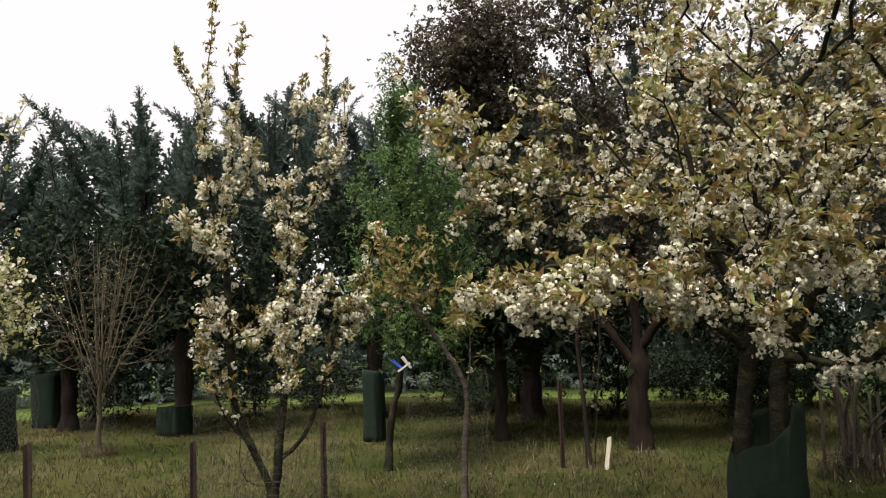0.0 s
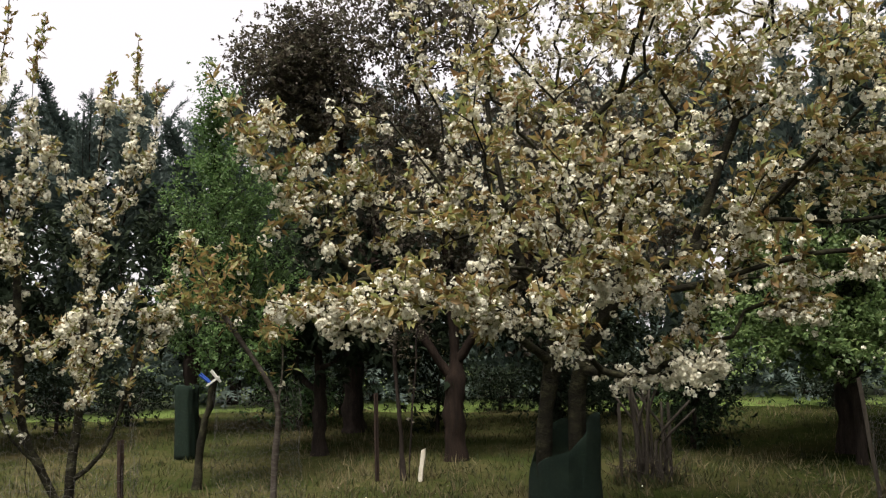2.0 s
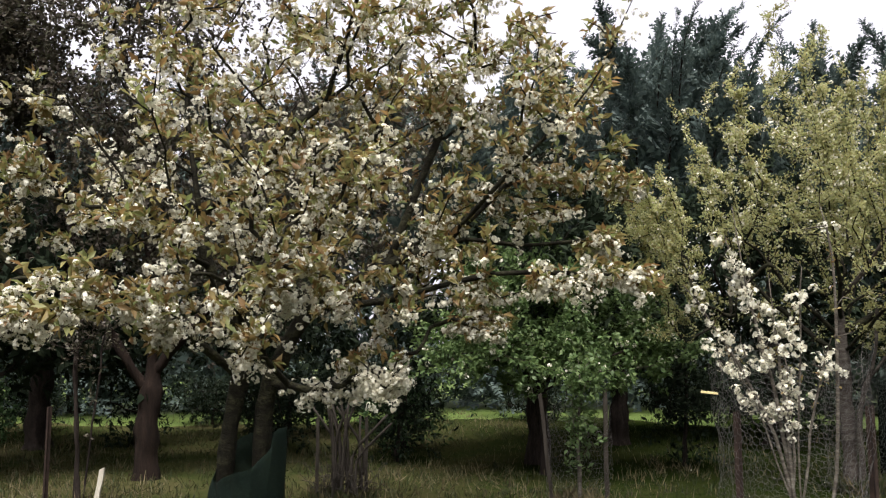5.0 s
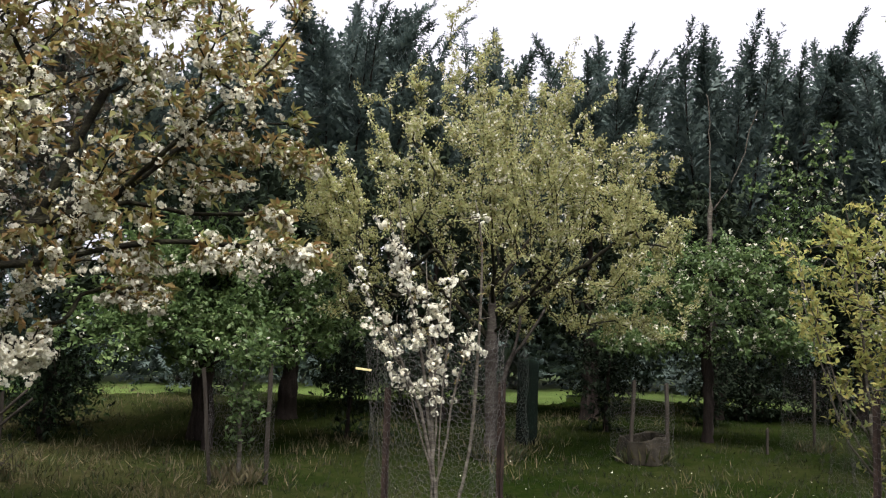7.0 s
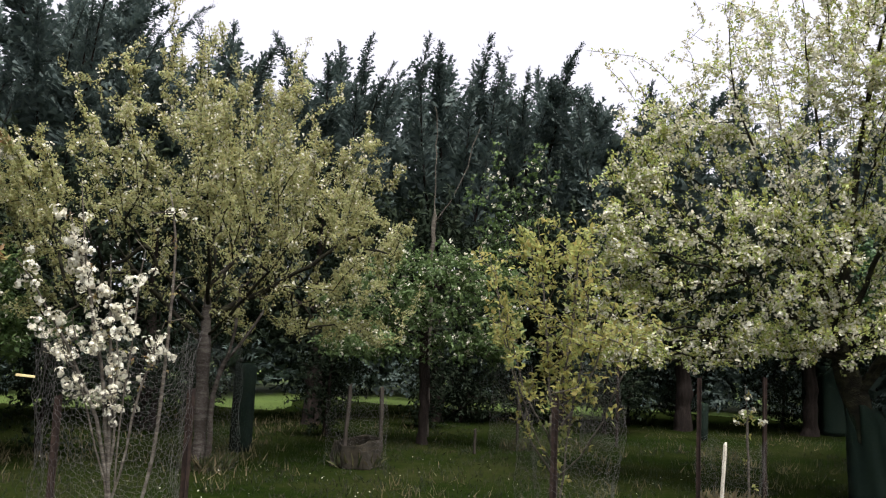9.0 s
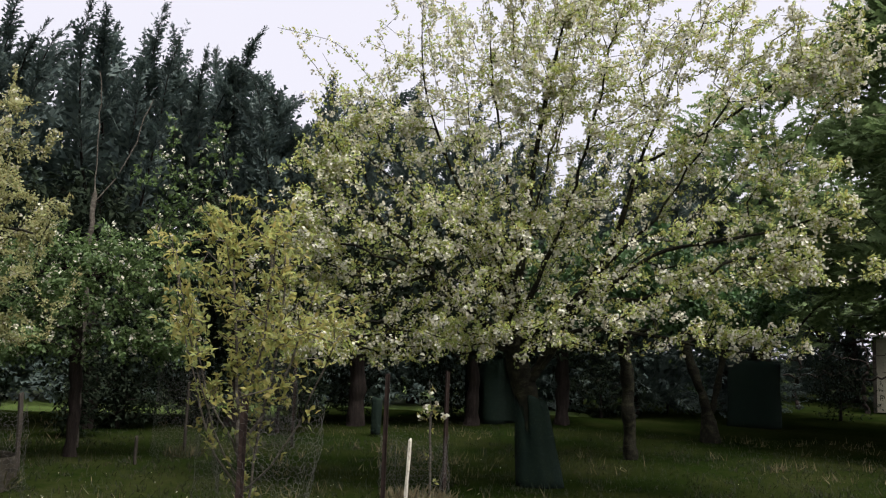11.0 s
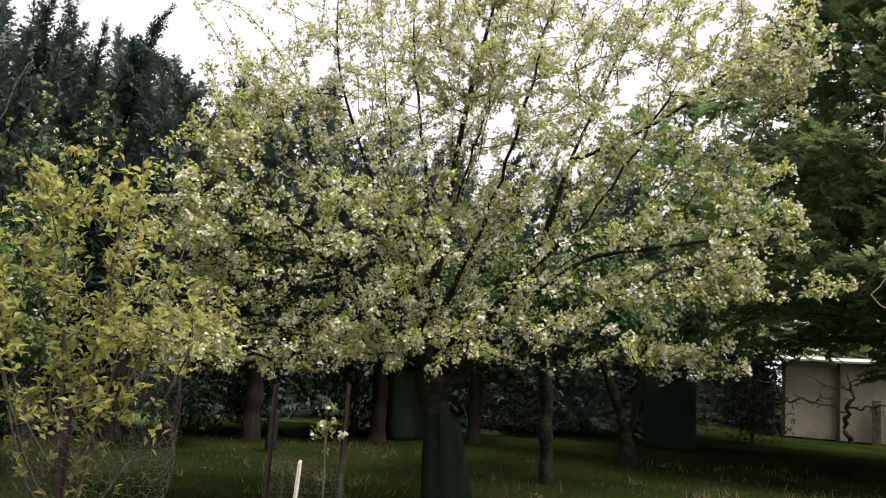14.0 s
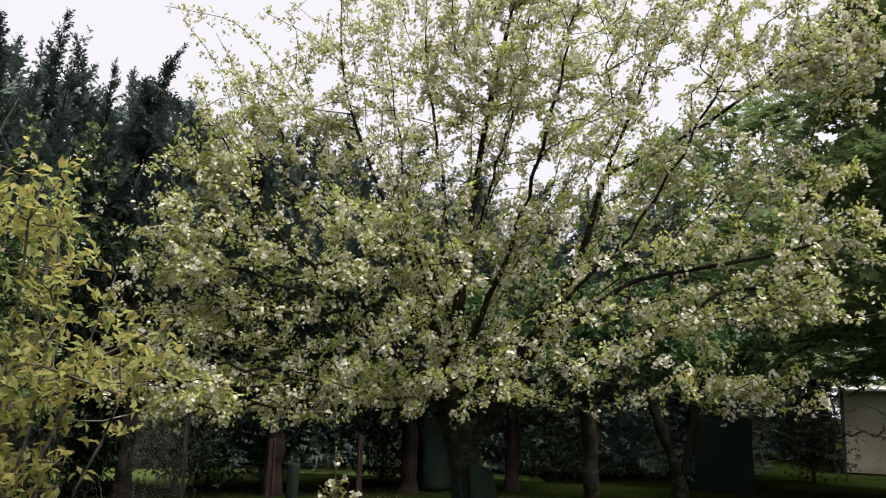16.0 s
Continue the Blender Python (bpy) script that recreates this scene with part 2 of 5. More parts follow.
def tube(points, radii, sides, gnarl=0.0):
    """Vertices and triangles of one tapering limb."""
    p, r = np.asarray(points, float), np.asarray(radii, float)
    way = unit(np.gradient(p, axis=0))
    side = unit(np.cross(way, np.where(np.abs(way[:, 2:]) < 0.9, [[0, 0, 1.0]], [[1.0, 0, 0]])))
    up = np.cross(way, side)
    a = np.linspace(0, 2 * np.pi, sides, endpoint=False)
    swell = np.ones((len(p), sides, 1))
    if gnarl:
        own = np.random.default_rng(int(abs(p[-1, 0] * 977 + p[-1, 2] * 313)) + len(p))
        ph = own.uniform(0, 6.28, 5)
        h = np.arange(len(p))[:, None]
        swell[..., 0] += gnarl * (0.5 * np.sin(2 * a + ph[0] + 0.25 * h) + 0.4 * np.sin(3 * a + ph[1] - 0.5 * h) + 0.5 * np.sin(0.9 * h + ph[2]) + 0.6 * own.normal(size=(len(p), sides)) * 0.5)
    ring = p[:, None] + r[:, None, None] * swell * (np.cos(a)[None, :, None] * side[:, None] + np.sin(a)[None, :, None] * up[:, None])
    k, n = len(p), sides
    i = (np.arange(k - 1)[:, None] * n + np.arange(n)[None]).ravel()
    j = (np.arange(k - 1)[:, None] * n + (np.arange(n)[None] + 1) % n).ravel()
    tris = np.concatenate([np.stack([i, j, i + n], 1), np.stack([j, j + n, i + n], 1)])
    cap = np.stack([np.full(n - 2, (k - 1) * n), (k - 1) * n + np.arange(1, n - 1), (k - 1) * n + np.arange(2, n)], 1)
    return ring.reshape(-1, 3), np.concatenate([tris, cap])


def tubes(name, lines, sides=5, smooth=True, gnarl=0.0):
    vs, ts, at = [], [], 0
    for p, r in lines:
        v, t = tube(p, r, sides, gnarl)
        vs.append(v), ts.append(t + at)
        at += len(v)
    return tri_mesh(name, np.concatenate(vs), np.concatenate(ts), smooth)


def fern(pairs, broad):
    """A flat frond: a narrow spine with pointed side shoots that shorten to the tip."""
    v, f = [[0, 0.03, 0], [0, -0.03, 0], [1.0, 0, 0.08]], [[0, 1, 2]]
    for k in range(pairs):
        for side in (1, -1):
            x = (k + 0.25 * (side > 0)) / pairs * 0.85
            long = 0.36 * (1 - 0.7 * x) * (0.9 + 0.2 * ((k * 7 + side) % 3) / 2)
            f.append([len(v), len(v) + 1, len(v) + 2])
            v += [[x, 0, 0.02], [x + broad, 0, 0.02], [x + long * 0.95, side * long * 0.72, -0.03 + 0.04 * (k % 2)]]
    return np.array(v), np.array(f)


FEATHER, LACE = fern(3, 0.22), fern(4, 0.26)
LEAF_SMALL = (np.array([[0, 0, 0], [0.5, 0.5, 0.08], [0.5, -0.5, 0.08], [1, 0, -0.1]]), np.array([[0, 2, 1], [1, 2, 3]]))
LEAF = (np.array([[0, 0, 0], [0.45, 0.5, 0.1], [0.5, 0, -0.06], [0.45, -0.5, 0.1], [1, 0, -0.12]]),
        np.array([[0, 2, 1], [0, 3, 2], [1, 2, 4], [2, 3, 4]]))
RUFFLE = (np.array([[0, 0, 0.3]] + [[math.cos(a * math.pi / 5 + 0.15 * (a % 3)) * (1.12 if a % 2 else 0.6), math.sin(a * math.pi / 5 + 0.15 * (a % 3)) * (1.12 if a % 2 else 0.6), 0.05 - 0.3 * (a % 3 == 0) if a % 2 else 0.3 + 0.15 * (a % 4 == 0)] for a in range(10)]),
          np.array([[0, 1 + a, 1 + (a + 1) % 10] for a in range(10)]))
FLOWER_SMALL = (np.array([[0, 0, -0.15]] + [[math.cos(a * 1.2566), math.sin(a * 1.2566), 0.3] for a in range(5)]), np.array([[0, 1 + a, 1 + (a + 1) % 5] for a in range(5)]))
BUD = (np.array([[0, 0, 0]] + [[0.4, 0.2 * math.cos(a * math.pi / 2), 0.2 * math.sin(a * math.pi / 2)] for a in range(4)] + [[1, 0, 0.05]]),
       np.array([[0, 1 + (a + 1) % 4, 1 + a] for a in range(4)] + [[5, 1 + a, 1 + (a + 1) % 4] for a in range(4)]))


def scatter(name, shape, pos, along, normal, size, width=1.0):
    """One mesh of many small pieces: each lies along a way, faces a normal and has its own size."""
    tv, tf = shape
    pos, x = np.asarray(pos, float), unit(along)
    y = unit(np.cross(normal, x))
    z = np.cross(x, y)
    size = np.broadcast_to(np.asarray(size, float), (len(pos),))
    m = np.stack([x, y * width, z], 1) * size[:, None, None]
    v = np.einsum("vk,nkc->nvc", tv, m) + pos[:, None]
    f = tf[None] + (np.arange(len(pos)) * len(tv))[:, None, None]
    return tri_mesh(name, v, f)


# ---- trees ----


def curve_through(points, step=0.15):
    """A smooth line through the points, as closely spaced nodes."""
    p = np.asarray(points, float)
    q = np.vstack([2 * p[0] - p[1], p, 2 * p[-1] - p[-2]])
    out = [p[0]]
    for k in range(1, len(q) - 2):
        n = max(2, int(np.linalg.norm(q[k + 1] - q[k]) / step))
        for t in np.linspace(0, 1, n + 1)[1:]:
            a, b, c, d = q[k - 1:k + 3]
            out.append(0.5 * (2 * b + (c - a) * t + (2 * a - 5 * b + 4 * c - d) * t * t + (3 * b - a - 3 * c + d) * t ** 3))
    return np.array(out)


class Growth:
    """Limbs that are given, and twigs that reach from them to tips strewn in the crown."""

    def __init__(self, rng):
        self.rng, self.pos, self.par, self.length = rng, [], [], []

    def add_line(self, points, near=None, jitter=0.0):
        p = curve_through(points)
        if jitter:
            p[1:] += self.rng.normal(0, jitter, p[1:].shape)
        start = 0
        parent = -1
        if self.pos:
            have = np.array(self.pos)
            parent = int(np.argmin(((have - p[0]) ** 2).sum(1)))
            if np.linalg.norm(have[parent] - p[0]) < 0.05:
                start = 1
        for q in p[start:]:
            self.pos.append(q)
            self.par.append(parent)
            self.length.append((self.length[parent] + np.linalg.norm(q - self.pos[parent])) if parent >= 0 else 0.0)
            parent = len(self.pos) - 1

    def reach(self, tips, low=0.0, thrift=0.35, wander=0.05, lift=0.0, step=0.16, steep=1.0):
        """Joins each tip to the nearest fitting node; low: twigs start above that height."""
        have, length = np.array(self.pos), np.array(self.length)
        centre = have[len(have) // 3]
        tips = tips[np.argsort(np.linalg.norm(tips - centre, axis=1))]
        for a in tips:
            far = np.linalg.norm(have - a, axis=1)
            cost = np.linalg.norm((have - a) * [steep, steep, 1], axis=1) + thrift * length + np.where(have[:, 2] < low, 50, 0) + np.maximum(have[:, 2] - a[2], 0) * 0.5
            k = int(np.argmin(cost))
            n = max(2, int(far[k] / step))
            s = np.linspace(0, 1, n + 1)[1:, None]
            line = have[k] + (a - have[k]) * s + self.rng.normal(0, wander, (n, 3)) * np.minimum(1, far[k]) * np.sin(np.pi * s)
            line[:, 2] += lift * far[k] * np.sin(np.pi * s[:, 0])
            base = len(have)
            seg = np.linalg.norm(np.diff(np.vstack([have[k], line]), axis=0), axis=1)
            length = np.concatenate([length, length[k] + np.cumsum(seg)])
            have = np.vstack([have, line])
            self.par += [k] + list(range(base, base + n - 1))
        self.pos, self.length = list(have), list(length)

    def finish(self, trunk_radius, twig_radius, slim=0.0, above=0.0):
        pos, par = np.array(self.pos), np.array(self.par)
        n = len(pos)
        kids = [[] for _ in range(n)]
        for i, p in enumerate(par):
            if p >= 0:
                kids[p].append(i)
        count = np.zeros(n)
        for i in range(n - 1, -1, -1):
            if not kids[i]:
                count[i] = max(count[i], 1)
            if par[i] >= 0:
                count[par[i]] += count[i]
        power = math.log(trunk_radius / twig_radius) / math.log(max(2, count.max()))
        self.radius = twig_radius * count ** power
        self.radius = np.maximum(twig_radius * 0.8, self.radius * (1 - slim * np.clip(pos[:, 2] - above, 0, 1)))
        self.way = unit(pos - np.where(par[:, None] >= 0, pos[par], pos - [[0, 0, 1]]))
        self.nodes, self.count, self.lines = pos, count, []
        todo = [i for i in range(n) if par[i] < 0]
        while todo:
            i = todo.pop()
            line = [par[i], i] if par[i] >= 0 else [i]
            while kids[line[-1]]:
                ordered = sorted(kids[line[-1]], key=lambda c: -count[c])
                todo += ordered[1:]
                line.append(ordered[0])
            r = self.radius[line].copy()
            if par[i] >= 0:
                r[0] = min(r[0], r[1] * 1.25)
            r[-1] *= 0.5
            if len(line) > 1:
                self.lines.append((pos[line], r))
        return self


def in_blobs(rng, blobs, n, shell=0.45):
    """Points in a set of ellipsoids (x y z, rx ry rz, share), thicker towards their skins."""
    share = np.array([b[6] for b in blobs], float)
    pick = rng.choice(len(blobs), n, p=share / share.sum())
    b = np.array([x[:6] for x in blobs])[pick]
    d = unit(rng.normal(size=(n, 3)))
    return b[:, :3] + d * b[:, 3:] * (rng.random(n) ** shell)[:, None]


def wood(owner, base, g, bark, limb_radius, trunk_bark=None):
    """The trunk, each limb and the twigs of a grown tree as parts."""
    base = np.array(base)
    g.lines.sort(key=lambda line: -line[1].max())
    thin = []
    for k, (p, r) in enumerate(g.lines):
        if k == 0 or r.max() > limb_radius:
            if k == 0:
                r = r * (1 + 0.4 * np.exp(-np.maximum(p[:, 2], 0) / 0.12))
            fine = curve_through(p - base, 0.07) if len(p) > 2 and r.max() > 0.03 else p - base
            r = np.interp(np.linspace(0, 1, len(fine)), np.linspace(0, 1, len(p)), r)
            part("trunk" if k == 0 else "limb", tubes("trunk", [(fine, r)], 14 if k == 0 else 8, gnarl=0.16 if r.max() > 0.03 else 0.06), (trunk_bark or bark) if k == 0 else bark, owner)
        else:
            thin.append((p - base, r))
    if thin:
        part("twig_mass", tubes("twig_mass", thin, 4), bark, owner, kind="stuff")


def on_twigs(g, rng, n, max_radius, low=-1.0, weight=None):
    ok = np.where((g.radius < max_radius) & (g.nodes[:, 2] > low))[0]
    w = np.ones(len(ok)) if weight is None else weight(g.nodes[ok])
    return rng.choice(ok, n, p=w / w.sum())


def leaves(owner, base, g, rng, n, mat, size, max_radius, low=-1.0, spread=0.05, width=0.55, droop=0.3, name="leaves", label="", weight=None, rosette=5, shape=None):
    """Leaves in small rosettes along the twigs."""
    at = np.repeat(on_twigs(g, rng, max(1, n // rosette), max_radius, low, weight), rosette)
    n = len(at)
    spot = np.repeat(rng.normal(0, spread, (n // rosette, 3)), rosette, 0) + rng.normal(0, 0.012, (n, 3))
    spot -= g.way[at] * np.repeat(rng.uniform(0, 0.15, (n // rosette, 1)), rosette, 0)
    along = 0.7 * g.way[at] + rng.normal(0, 0.8, (n, 3)) + [0, 0, -droop]
    normal = rng.normal(0, 0.6, (n, 3)) + [0, 0, 1.0]
    size = rng.uniform(size[0], size[1], n)
    part(name, scatter(name, shape or LEAF, g.nodes[at] + spot - base, along, normal, size, width), mat, owner, label, kind="stuff")


def blossom(owner, base, g, rng, clumps, per, mat, flower, max_radius, low=-1.0, puff=0.05, hang=0.03, shape=FLOWER_SMALL, weight=None, spread=0.03, label="", squash=1.0):
    """Flower clumps hanging along the twigs."""
    at = np.repeat(on_twigs(g, rng, clumps, max_radius, low, weight), per)
    n = len(at)
    out = unit(rng.normal(size=(n, 3)))
    centre = np.repeat(rng.normal(0, spread, (clumps, 3)), per, 0) - g.way[at] * np.repeat(rng.uniform(0, 0.14, (clumps, 1)), per, 0)
    size = np.repeat(rng.uniform(0.7, 1.25, clumps), per)
    pos = g.nodes[at] + centre + out * [1, 1, squash] * puff * size[:, None] * rng.uniform(0.5, 1.1, (n, 1)) - [0, 0, hang]
    face = out + rng.normal(0, 0.35, (n, 3)) + [0, 0, 0.1]
    part("blossom", scatter("blossom", shape, pos - base, np.cross(face, rng.normal(size=(n, 3))), face, rng.uniform(0.8, 1.15, n) * flower), mat, owner, label, kind="stuff")


def conifer_meshes(seed, height, reach, plumes, skirt=150, spray=0.36, bottom=0.045):
    """Limb lines and sprays of a cypress: upswept plumes that taper to feathery tips, over a low drooping skirt."""
    rng, fine = np.random.default_rng(seed), np.random.default_rng(seed + 900)
    trunk = curve_through([(0, 0, -0.05), (0.05, 0, height * 0.3), (-0.03, 0.04, height * 0.65), (0.15 * rng.normal(), 0.15 * rng.normal(), height * 0.97)], 0.3)
    lines, pos, way, size = [(trunk, np.linspace(0.17, 0.01, len(trunk)) * height / 8)], [], [], []

    def dress(p, wide, n, fat, flat=0.0, open_out=0.6):
        """Sprays all round a line, shorter towards its tip, pointing forwards and out, their ends lifted."""
        s = rng.random(n) ** 1.05
        at = np.clip((s * (len(p) - 1)).astype(int), 0, len(p) - 2)
        fore = unit(p[at + 1] - p[at])
        out = unit(np.cross(fore, rng.normal(size=(n, 3))) * [1, 1, 1 - flat])
        taper = np.clip(1.03 - s, 0.03, 1) ** 1.0
        pos.append(p[at] + out * (wide * taper * rng.random(n) ** 0.6)[:, None])
        way.append(fore * 0.9 + out * (0.35 + open_out * taper[:, None]) + [0, 0, 0.15] + rng.normal(0, 0.12, (n, 3)) * (0.4 + taper[:, None]))
        size.append(fat * rng.uniform(0.7, 1.2, n) * (0.45 + 0.65 * taper))

    def plume(p, n, fat, rnd):
        """A leader feathered all round as a slim cone: shoots at half a right angle, shortening to a fine tip."""
        s = rnd.random(n) ** 0.8
        at = s * (len(p) - 1.001)
        low = at.astype(int)
        fore = unit(p[low + 1] - p[low])
        out = unit(np.cross(fore, rnd.normal(size=(n, 3))))
        taper = (1.0 - s)[:, None]
        pos.append(p[low] + (p[low + 1] - p[low]) * (at - low)[:, None] + out * 0.05 * taper)
        way.append(fore * (0.75 + 0.5 * (1 - taper)) + out * (0.75 + 0.15 * taper) + rnd.normal(0, 0.24, (n, 3)) + [0, 0, 0.05])
        size.append(fat * rnd.uniform(0.5, 1.2, n) * (0.15 + 1.0 * taper[:, 0] ** 0.85))

    dress(trunk[int(len(trunk) * 0.1):int(len(trunk) * 0.85)], 1.3, 380, spray * 2.8)
    plume(trunk[int(len(trunk) * 0.66):], 150, 0.85, rng)
    for k in range(plumes):
        a = k * 2.399 + rng.uniform(-0.5, 0.5)
        f = 0.08 + 0.92 * math.sqrt((k + 0.5) / plumes) * rng.uniform(0.85, 1.1)
        x, y = math.cos(a) * reach * f, math.sin(a) * reach * f
        z = height * (1.0 - 0.15 * f ** 2) * rng.uniform(0.8 if k % 4 else 0.6, 1.0)
        z0 = max(height * 0.1, z - reach * f * 1.2 - rng.uniform(0.8, 1.5))
        hook = rng.normal(0, 0.14, 2) + rng.uniform(0.3, 0.9) * np.array([math.cos(a), math.sin(a)])
        p = curve_through([(0, 0, z0), (x * 0.62, y * 0.62, z0 + 0.3 * (z - z0)), (x * 0.9, y * 0.9, z0 + 0.62 * (z - z0)), (x + hook[0] * 0.3, y + hook[1] * 0.3, z - 0.45), (x + hook[0] * 1.3, y + hook[1] * 1.3, z)], 0.2)
        lines.append((p[::2], np.linspace(0.05, 0.004, len(p[::2])) * height / 8))
        plume(p[len(p) // 4:], 132, rng.uniform(0.65, 0.92), rng)
        plume(p[len(p) // 3:], 70, 0.5, fine)
    a, z0 = rng.uniform(0, 2 * np.pi, skirt), height * (bottom + 0.28 * rng.random(skirt) ** 1.8)
    long = reach * rng.uniform(0.75, 1.15, skirt)
    for k in range(skirt):
        d = np.array([math.cos(a[k]), math.sin(a[k]), 0])
        p = np.array([[0, 0, z0[k]] + d * long[k] * q + [0, 0, 0.25 * q - 0.45 * q * q] for q in np.linspace(0.1, 1, 9)])
        dress(p, 0.4, 9, spray * 1.7, 0.5)
    pos, way, size = np.concatenate(pos), np.concatenate(way), np.concatenate(size)
    keep = pos[:, 2] > height * bottom * rng.uniform(0.6, 1.6, len(pos))
    return lines, scatter("sprays", FEATHER, pos[keep], way[keep], rng.normal(0, 0.6, (keep.sum(), 3)) + [0, 0, 0.6], size[keep], 0.9)


def conifer(base, label, seed, height, reach, plumes, mat, group, **more):
    lines, sprays = conifer_meshes(seed, height, reach, plumes, **more)
    ob = thing("conifer", base, label, "conifer tree", group)
    part("trunk", tubes("trunk", lines[:1], 8), BARK_DARK, ob)
    part("branchwork", tubes("branchwork", lines[1:], 3), BARK_DARK, ob, kind="stuff")
    part("crown", sprays, mat, ob, kind="stuff")
    return ob


# ---- guards, stakes, cloth ----


def wire_net(u_len, v_len, cell, where, thick=0.0011):
    """Six-sided netting of a given length and height; where() carries its flat points into space."""
    cols, rows_n = int(u_len / cell), int(v_len / (cell * 0.75))
    a, b = [], []
    for r in range(rows_n):
        shift = 0.5 * (r % 2)
        v0, v1, v2 = r * 0.75 * cell, r * 0.75 * cell + 0.25 * cell, (r + 1) * 0.75 * cell
        for c in range(cols):
            m, lft, rgt = (c + shift + 0.5) * cell, (c + shift) * cell, (c + shift + 1) * cell
            a += [(m, v0), (m, v0), (lft, v1)]
            b += [(lft, v1), (rgt, v1), (lft, v2)]
    a, b = where(np.array(a)), where(np.array(b))
    way = unit(b - a)
    side = unit(np.cross(way, [0.31, 0.52, 0.79])) * thick
    up = np.cross(way, side)
    n = len(a)
    ring = [side, -0.5 * side + 0.87 * up, -0.5 * side - 0.87 * up]
    v = np.stack([a + q for q in ring] + [b + q for q in ring], 1)
    f = np.array([[0, 1, 3], [1, 4, 3], [1, 2, 4], [2, 5, 4], [2, 0, 5], [0, 3, 5]])
    return tri_mesh("netting", v, f[None] + (np.arange(n) * 6)[:, None, None])


def fence_wire(owner, radius, height, step_up=0.1, step_round=0.15, wobble=0.03, seed=1):
    """Square field-fence wire bent to a ring, as one part of a guard."""
    rng = np.random.default_rng(seed)
    ph = rng.uniform(0, 6.28, 2)

    def ring(a, z):
        r = radius * (1 + wobble * np.sin(3 * a + ph[0]) + 0.5 * wobble * np.sin(7 * a + ph[1] + 3 * z))
        return np.stack([np.cos(a) * r, np.sin(a) * r, z + 0 * a], -1)

    lines = []
    for z in np.arange(0.03, height, step_up):
        p = ring(np.linspace(0, 2 * np.pi, 48), z)
        lines.append((p, np.full(len(p), 0.0009)))
    for a in np.arange(0, 2 * np.pi, step_round / radius):
        z = np.linspace(0, height, 6)
        lines.append((ring(np.full(6, a), z), np.full(6, 0.0009)))
    part("fence_wire", tubes("fence_wire", lines, 3), WIRE, owner, "square-meshed fence wire")


def ring_guard(name, base, radius, height, label, cell=0.05, seed=1, dent=0.12, lean=(0, 0), flare=0.0, thick=0.0009):
    """A tree guard of wire netting bent to a wobbly ring."""
    rng = np.random.default_rng(seed)
    ph = rng.uniform(0, 6.28, 4)

    def where(q):
        a = q[:, 0] / radius
        h = q[:, 1]
        r = radius * (1 + dent * np.sin(2 * a + ph[0]) + 0.5 * dent * np.sin(3 * a + ph[1] + 2.5 * h) + 0.05 * np.sin(5 * a + 9 * h + ph[3]) + 0.03 * np.sin(11 * a - 13 * h) + flare * h / height)
        top = height * 0.05 * np.sin(3 * a + ph[2]) * h / height
        h = h + 0.012 * np.sin(13 * a + 17 * h)
        return np.stack([np.cos(a) * r + lean[0] * h, np.sin(a) * r + lean[1] * h, h + top], 1)

    ob = thing(name, base, label, "tree guard", "wire netting tree guards")
    part("netting", wire_net(2 * math.pi * radius, height, cell, where, thick), WIRE, ob)
    return ob


def picket(base, height, label, turn=0.0, lean=(0.0, 0.0)):
    """A rolled steel star picket with three fins and a row of holes down one fin."""
    ob = thing("star_picket", base, label, "fence post", "steel star pickets")
    bm = bmesh.new()
    w, t = 0.026, 0.0035
    for k in range(3):
        a = radians(120 * k)
        c, s = math.cos(a), math.sin(a)
        quad = [(0, -t), (w, -t * 0.7), (w, t * 0.7), (0, t)]
        low = [bm.verts.new((x * c - y * s, x * s + y * c, -0.1)) for x, y in quad]
        top = [bm.verts.new((x * c - y * s + lean[0] * height, x * s + y * c + lean[1] * height, height - 0.006 * k)) for x, y in quad]
        for i in range(4):
            bm.faces.new((low[i], low[(i + 1) % 4], top[(i + 1) % 4], top[i]))
        bm.faces.new(top)
    part("post", bm, RUST, ob)
    for k in range(6):
        z = height * (0.3 + 0.12 * k)
        bm = bmesh.new()
        bmesh.ops.create_cube(bm, size=1, matrix=Matrix.Translation((w * 0.85 + lean[0] * z, lean[1] * z, z)) @ Matrix.Diagonal((0.012, 0.012, 0.008, 1)))
        part("notch", bm, RUST, ob)
    ob.rotation_euler[2] = turn
    return ob


def wooden_stake(base, height, width, label, lean=(0, 0), mat=None):
    ob = thing("stake", base, label, "stake", "garden stakes")
    bm = bmesh.new()
    n = 6
    rings = []
    for k in range(n + 1):
        z = -0.08 + (height + 0.08) * k / n
        j = 0.08 * width * math.sin(k * 1.7)
        w = width / 2 * (1 - 0.06 * math.sin(k * 2.3))
        rings.append([bm.verts.new((x * w + j + lean[0] * z, y * w * 0.7 + lean[1] * z, z + 0.01 * x * (k == n))) for x, y in ((-1, -1), (1, -1), (1, 1), (-1, 1))])
    for a, b in zip(rings, rings[1:]):
        for i in range(4):
            bm.faces.new((a[i], a[(i + 1) % 4], b[(i + 1) % 4], b[i]))
    bm.faces.new(rings[-1])
    part("shaft", bm, mat or STAKE, ob)
    return ob


